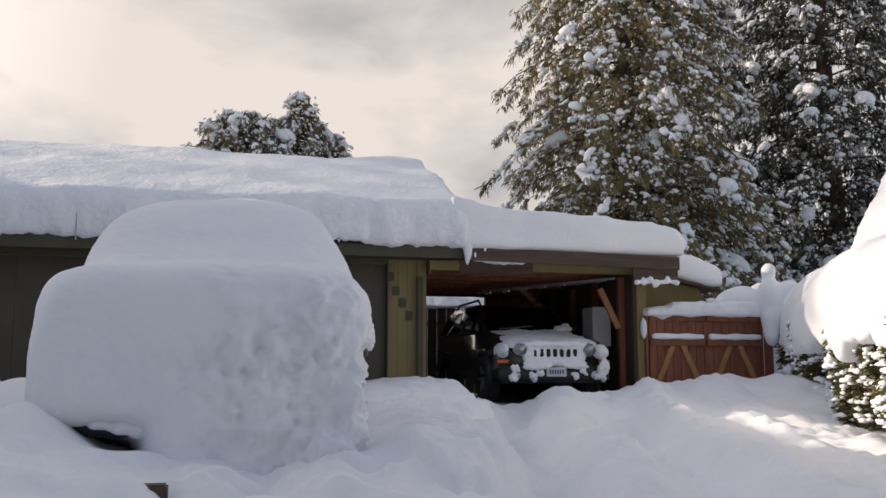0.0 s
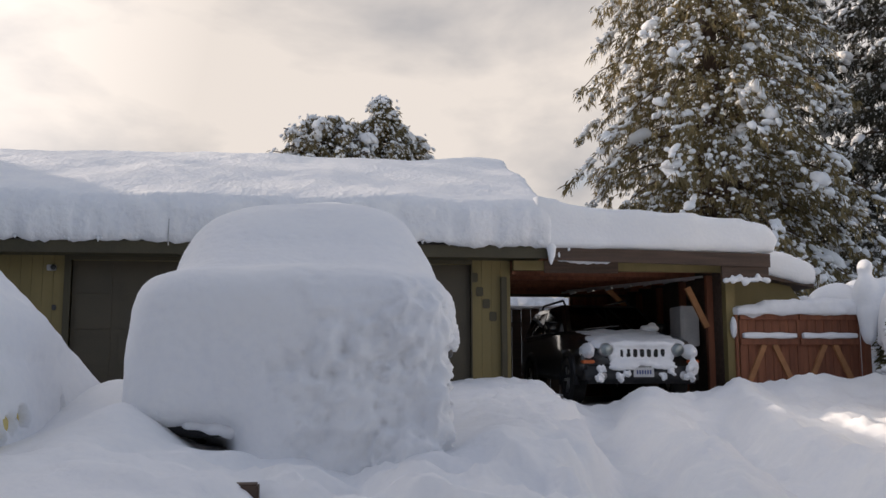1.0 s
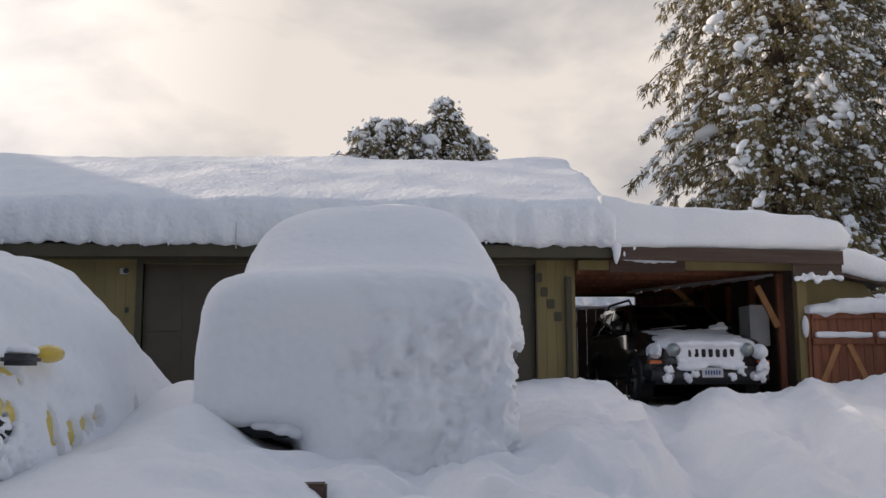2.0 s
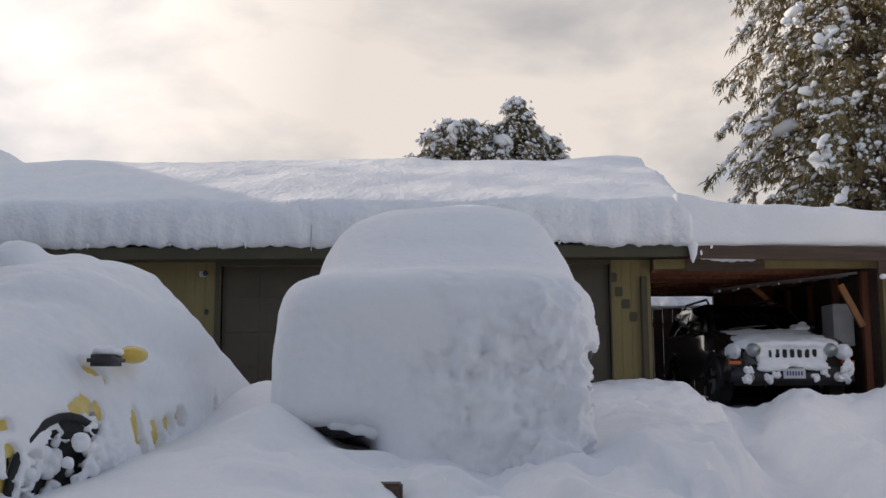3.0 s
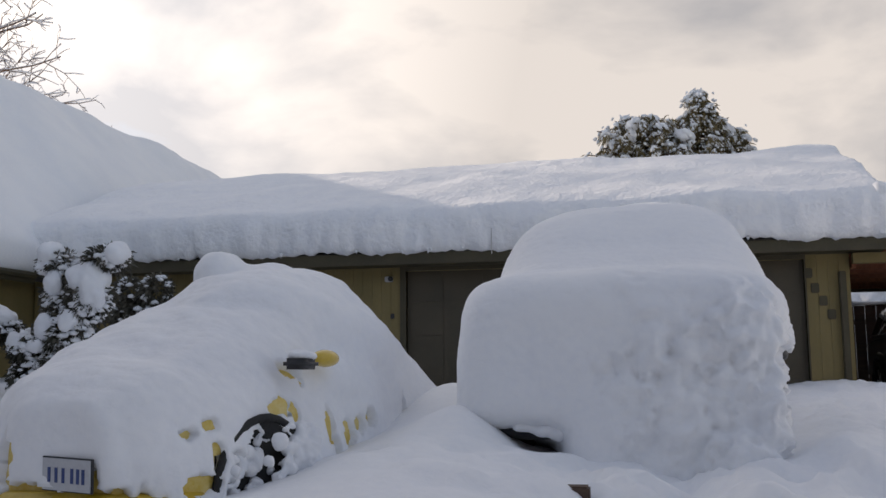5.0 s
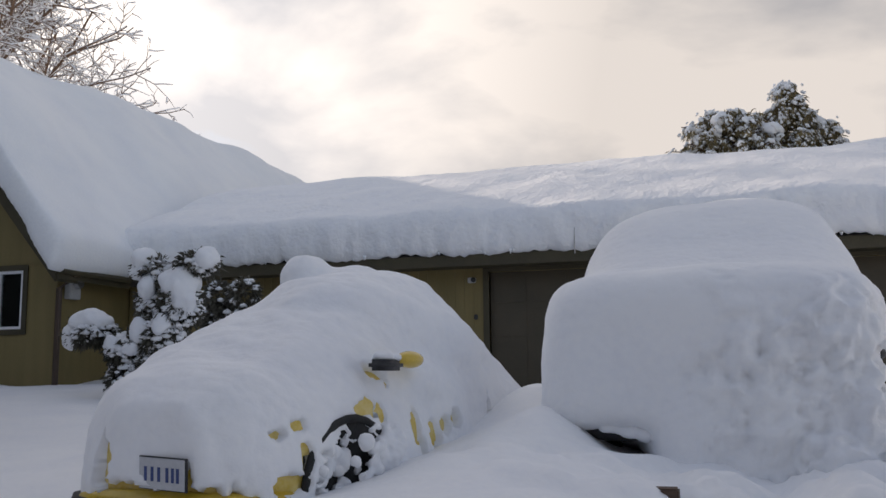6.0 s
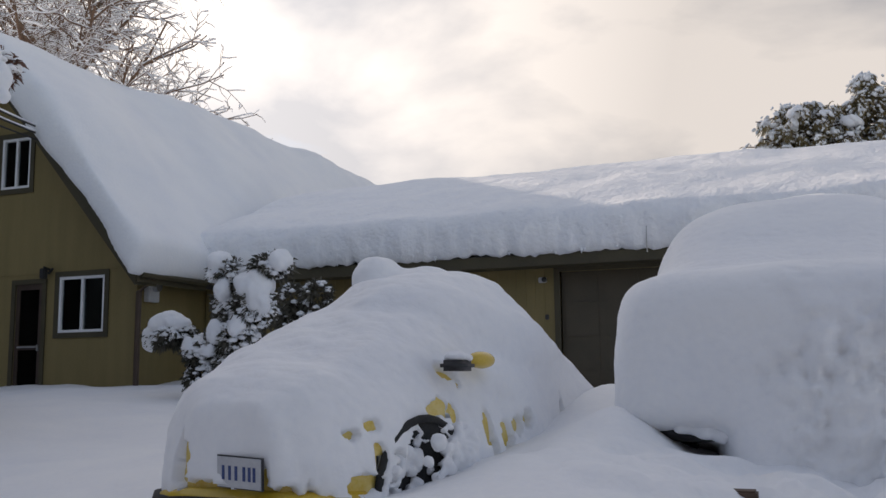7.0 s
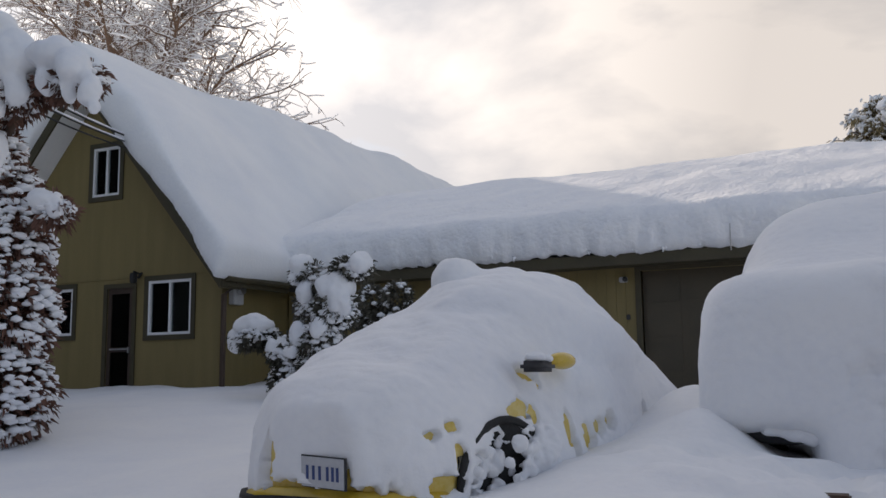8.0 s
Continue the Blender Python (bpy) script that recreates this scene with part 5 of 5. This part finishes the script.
# upright evergreen at the end of the garden, with boughs hanging towards the house
# last two leafy balls, out of view, are added to block low sun
column = bush("columnar_evergreen", "tall rusty columnar evergreen plastered with snow, boughs bent over", [([(-7.4, 5.95, 0.4), (-7.35, 5.95, 2.0), (-7.3, 5.9, 4.2)], 0.09), ([(-7.1, 5.9, 3.3), (-6.6, 5.9, 3.9), (-5.95, 5.9, 3.6)], 0.04), ([(-6.9, 5.9, 2.3), (-6.5, 5.9, 2.62), (-6.3, 5.9, 2.6)], 0.03)],
     [((-7.35, 5.95, 1.0), (0.66, 0.6, 0.55)), ((-7.33, 5.95, 1.7), (0.65, 0.6, 0.55)), ((-7.38, 5.95, 2.3), (0.62, 0.55, 0.5)), ((-7.45, 5.95, 2.75), (0.55, 0.5, 0.45)), ((-7.28, 5.9, 3.1), (0.24, 0.3, 0.35)), ((-6.42, 5.9, 2.56), (0.14, 0.13, 0.10)),
      ((-7.05, 5.9, 3.75), (0.38, 0.3, 0.26)), ((-6.3, 5.9, 3.72), (0.34, 0.2, 0.14)), ((-8.4, 6.5, 2.0), (0.9, 0.8, 1.6)), ((-9.4, 7.3, 2.2), (0.8, 0.8, 1.9))], 83, NEEDLES_RUST,
     [[((-6.44, 5.82, 2.65), (0.17, 0.13, 0.09)), ((-6.33, 5.82, 2.58), (0.07, 0.1, 0.10))], [((-7.08, 5.7, 3.15), (0.14, 0.2, 0.22)), ((-7.0, 5.7, 2.95), (0.08, 0.1, 0.15))], [((-7.0, 5.6, 2.82), (0.10, 0.12, 0.18))],
      [((-7.0, 5.65, 4.22), (0.26, 0.24, 0.20)), ((-6.74, 5.65, 3.95), (0.20, 0.18, 0.24)), ((-7.05, 5.65, 3.85), (0.30, 0.2, 0.28)), ((-6.68, 5.65, 3.66), (0.08, 0.1, 0.18)), ((-6.95, 5.65, 3.56), (0.09, 0.1, 0.16))],
      [((-6.34, 5.72, 3.92), (0.24, 0.18, 0.14)), ((-6.08, 5.72, 3.76), (0.18, 0.16, 0.17)), ((-5.90, 5.72, 3.52), (0.09, 0.1, 0.16)), ((-5.82, 5.72, 3.36), (0.05, 0.08, 0.08)), ((-6.36, 5.72, 3.70), (0.08, 0.1, 0.18)), ((-6.14, 5.72, 3.58), (0.07, 0.1, 0.13))],
      [((-7.15, 5.4, 2.4), (0.2, 0.12, 0.11))], [((-6.9, 5.45, 2.2), (0.12, 0.1, 0.12))], [((-6.95, 5.4, 1.85), (0.13, 0.1, 0.10))], [((-7.2, 5.35, 1.5), (0.14, 0.1, 0.09))], [((-6.85, 5.5, 1.3), (0.10, 0.1, 0.09))]], speck=1.1)
column.location.x -= 0.17

# ---- the hedge along the lane ----
hedge = thing("hedge", (8.0, 11.0, 0.4), "clipped evergreen hedge under a great bank of sunlit snow", "hedge")
H0, H1 = Vector((8.55, 13.7)), Vector((5.6, 5.2))
h_dir = (H1 - H0).normalized()
h_out = Vector((-h_dir.y, h_dir.x))
h_len = (H1 - H0).length
rng = np.random.default_rng(5)
tufts, spots = [], []
for k in range(11000):
    s, z = rng.uniform(0, h_len), rng.uniform(0.05, 1.35)
    depth = rng.uniform(-0.02, 0.35) + 0.12 * math.sin(s * 3.1) + 0.06 * math.sin(s * 7.7 + z * 4)
    p = H0 + h_dir * s - h_out * (-depth)
    g = 0.40 + z
    tufts.append((np.array([p.x, p.y, g]), np.array([-h_out.x, -h_out.y, 0.1]), 0.10, 0.017, 8))
    if rng.uniform() < 0.42:
        q = rng.uniform(0.02, 0.06) * (1.6 if rng.uniform() < 0.12 else 1)
        spots.append((np.array([p.x - h_out.x * 0.08, p.y - h_out.y * 0.08, g + 0.03]), (q * 1.3, q, q * 0.8), rng.uniform(0, 6)))
under(hedge, mesh_part("foliage", sprays("foliage", tufts, rng), HEDGE_LEAF))
under(hedge, mesh_part("snow_specks", clumps("snow_specks", spots, rng, None, False), SNOW, None, "", True))
hl = loft([(-0.15, 0.6, 0.55, 1.45, 2.40, 0.62), (0.3, 0.65, 0.75, 1.42, 2.50, 0.65), (1.5, 0.8, 1.0, 1.38, 2.62, 0.7), (3.5, 1.0, 1.25, 1.35, 2.8, 0.7), (h_len, 1.1, 1.35, 1.3, 2.8, 0.7)], 40, 80)
me = merged([hl], 0.05, 14)
for v in me.vertices:
    p = H0 + h_dir * v.co.y - h_out * (-v.co.x)
    sag = 0.30 * wobble((v.co.y, 0, 0), 0.6, 91) + 0.10 * wobble((v.co.y, 0, 0), 0.16, 92)
    z = v.co.z + sag * 0.9 * max(0.0, min(1.0, (1.75 - v.co.z) / 0.35))
    v.co = Vector((p.x, p.y, z))
me.update()
roughen(me, (1.1, 0.09, 93), (0.25, 0.02, 94))
under(hedge, mesh_part("snow_bank", me, SNOW, None, "great overhanging bank of snow", True))
core = under(hedge, mesh_part("core", me.copy(), NEEDLES_DARK))
for v in core.data.vertices:
    v.co.z = 0.3 + (v.co.z - 1.2) * 0.7
    v.co.x, v.co.y = v.co.x + h_out.x * 0.62, v.co.y + h_out.y * 0.62
post = thing("hedge_end_post", (8.33, 13.7, 0.8), "post at the gate buried in a tall pillar of snow", "post")
add(post, "timber", boxes((8.29, 8.39, 13.68, 13.78, 0.5, 2.4)), TIMBER_RED)
snow_part(post, "snow_pillar", [ellipsoid((8.36, 13.68, 2.60), (0.15, 0.16, 0.17), sub=3), ellipsoid((8.33, 13.62, 2.25), (0.19, 0.2, 0.35), sub=3), ellipsoid((8.32, 13.6, 1.85), (0.16, 0.18, 0.4), sub=3), ellipsoid((8.6, 13.6, 2.1), (0.3, 0.25, 0.4), sub=3)], 0.04, ((0.3, 0.06, 95),), 5)
mound = thing("snowy_bush", (9.0, 15.6, 0.8), "round bush wholly covered with snow behind the gate", "bush")
snow_part(mound, "snow_cover", [ellipsoid((8.9, 15.6, 1.75), (0.55, 0.6, 0.85), sub=3), ellipsoid((9.5, 15.7, 1.7), (0.6, 0.6, 0.95), sub=3), ellipsoid((8.32, 15.5, 2.22), (0.14, 0.14, 0.16), sub=3), ellipsoid((8.4, 15.5, 1.4), (0.35, 0.4, 0.85), sub=3)], 0.05, ((0.4, 0.08, 96),), 4)
far_bush = thing("snowy_bush", (4.0, 23.0, 0.5), "sunlit snow-covered bushes behind the back fence", "bush")
snow_part(far_bush, "snow_cover", [ellipsoid((3.4 + 0.9 * k, 23 + 0.4 * (k % 2), 1.6), (0.8, 0.6, 1.3 + 0.15 * (k % 3)), sub=3) for k in range(5)], 0.06, ((0.3, 0.2, 97), (0.12, 0.06, 98)), 2)

# ---- the house next door ----
nextdoor = thing("neighbour_house", (21.5, 19.0, 0.5), "neighbouring house with a steep sunlit snow-covered roof", "house")
add(nextdoor, "wall", prism([(17.4, 0.3), (25.6, 0.3), (25.6, 4.2), (21.5, 11.4), (17.4, 4.2)], "y", 14.5, 22.6), SIDING)
for s in (-1, 1):
    add(nextdoor, "roof", prism([(21.5, 11.7), (21.5 + s * 4.75, 3.6), (21.5 + s * 4.75, 3.85), (21.5, 11.95)], "y", 14.0, 23.0), SHINGLE)
    add(nextdoor, "verge_board", prism([(21.5, 11.55), (21.5 + s * 4.75, 3.45), (21.5 + s * 4.75, 3.88), (21.5, 11.98)], "y", 23.002, 23.05), TIMBER_DARK)
    snow_part(nextdoor, "roof_snow", [prism([(21.5, 11.9), (21.5 + s * 4.8, 3.82), (21.5 + s * 5.05, 3.95), (21.5 + s * 5.0, 4.3), (21.5, 12.75)], "y", 14.0, 23.1)], 0.14, ((1.0, 0.08, 99),), 4)
skylight = add(nextdoor, "skylight", beam((17.45, 22.0, 5.15), (18.6, 22.0, 7.1), 1.0, 0.05), GLASS, "dark roof window clear of snow")
add(skylight, "frame", beam((17.35, 22.55, 5.15), (18.55, 22.55, 7.2), 0.12, 0.14), TIMBER_DARK)

nextdoor.matrix_basis = Matrix.Translation((0, 0, 1.05)) @ Matrix.Diagonal((0.62, 0.62, 0.62, 1)) @ Matrix.Translation((0, 0, -1.05)) @ nextdoor.matrix_basis

# ---- bare trees beyond the house ----


def bare_tree(at, height, seed, label, lean):
    """A leafless tree: a forking trunk, long rising limbs, branches and twigs, with snow lying along all of them."""
    rng = np.random.default_rng(seed)
    tree = thing("bare_tree", at, label, "tree")
    wood, white = ([], []), ([], [])
    spin = np.array([[math.cos(k * math.tau / 4), math.sin(k * math.tau / 4)] for k in range(4)])

    def stick(pts, radii, out):
        vs, fs = out
        n0 = len(vs)
        for i, p in enumerate(pts):
            d = pts[min(i + 1, len(pts) - 1)] - pts[max(i - 1, 0)]
            u = np.cross(d, (0.31, 0.87, 0.4))
            u /= np.linalg.norm(u) + 1e-9
            w = np.cross(d, u)
            w /= np.linalg.norm(w) + 1e-9
            vs.extend((p + (u * a + w * b) * radii[i]).tolist() for a, b in spin)
        for i in range(len(pts) - 1):
            for k in range(4):
                a, b = n0 + 4 * i + k, n0 + 4 * i + (k + 1) % 4
                fs.append((a, b, b + 4, a + 4))

    def limb(p, d, length, rad, level):
        n = (7, 6, 4, 2, 2)[level]
        pts = [p]
        for k in range(n):
            d = d + rng.normal(0, (0.08, 0.12, 0.16, 0.22, 0.3)[level], 3) + np.array([0, 0, (0.06, 0.03, -0.03, -0.08, -0.1)[level]])
            d = d / np.linalg.norm(d)
            pts.append(pts[-1] + d * length / n)
        thick = [rad * (1 - 0.6 * k / n) for k in range(n + 1)]
        stick(pts, thick, wood)
        flat = max(0.2, 1 - abs(d[2]))
        stick([q + np.array([0, 0, t * 0.6 + 0.02]) for q, t in zip(pts, thick)], [max(height * 0.0012, t * 0.8) * flat * rng.uniform(0.4, 1.8) for t in thick], white)
        if level == 4:
            return
        for k in range((11, 10, 7, 4)[level]):
            s = rng.uniform(*((0.45, 1.0), (0.2, 1.0), (0.15, 1.0), (0.2, 1.0))[level]) * n
            i = min(n - 1, int(s))
            root = pts[i] + (pts[i + 1] - pts[i]) * (s - i)
            side = rng.normal(0, 1, 3)
            side = side - d * side.dot(d)
            side /= np.linalg.norm(side)
            nd = d * rng.uniform(0.5, 0.9) + side * rng.uniform(0.5, 0.9)
            limb(root, nd / np.linalg.norm(nd), length * (0.62, 0.50, 0.42, 0.5)[level] * rng.uniform(0.7, 1.2) * (1.15 - 0.4 * s / n), rad * (0.42, 0.40, 0.42, 0.6)[level], level + 1)

    trunk = np.array(lean, float)
    limb(np.zeros(3), trunk / np.linalg.norm(trunk), height * 0.62, height * 0.0125, 0)
    for name, (vs, fs), mat, words in (("branch_work", wood, PALE_BARK, ""), ("branch_snow", white, SNOW, "thin snow along the twigs")):
        me = bpy.data.meshes.new(name)
        me.from_pydata(vs, [], fs)
        mesh_part(name, me, mat, tree, words, True)
    return tree


bare_tree((-45.8, 47.6, 0.5), 35.0, 3, "leafless tree with thin snow on every branch", (0.06, 0.0, 1.0))
bare_tree((-60.0, 60.0, 0.5), 48.0, 4, "spreading leafless tree with snow along its twigs", (0.08, 0.0, 1.0))
bare_tree((-57.0, 48.7, 0.5), 42.0, 6, "tall leafless tree with snow-lined branches", (0.0, 0.0, 1.0))

rod = tagged(part("eave_rod", tube([(-2.06, 13.36, 2.80), (-2.06, 13.33, 2.95), (-2.05, 13.30, 3.16)], [0.008, 0.008, 0.006], 6), STEEL), "thin metal rod standing on the eave", "rod")
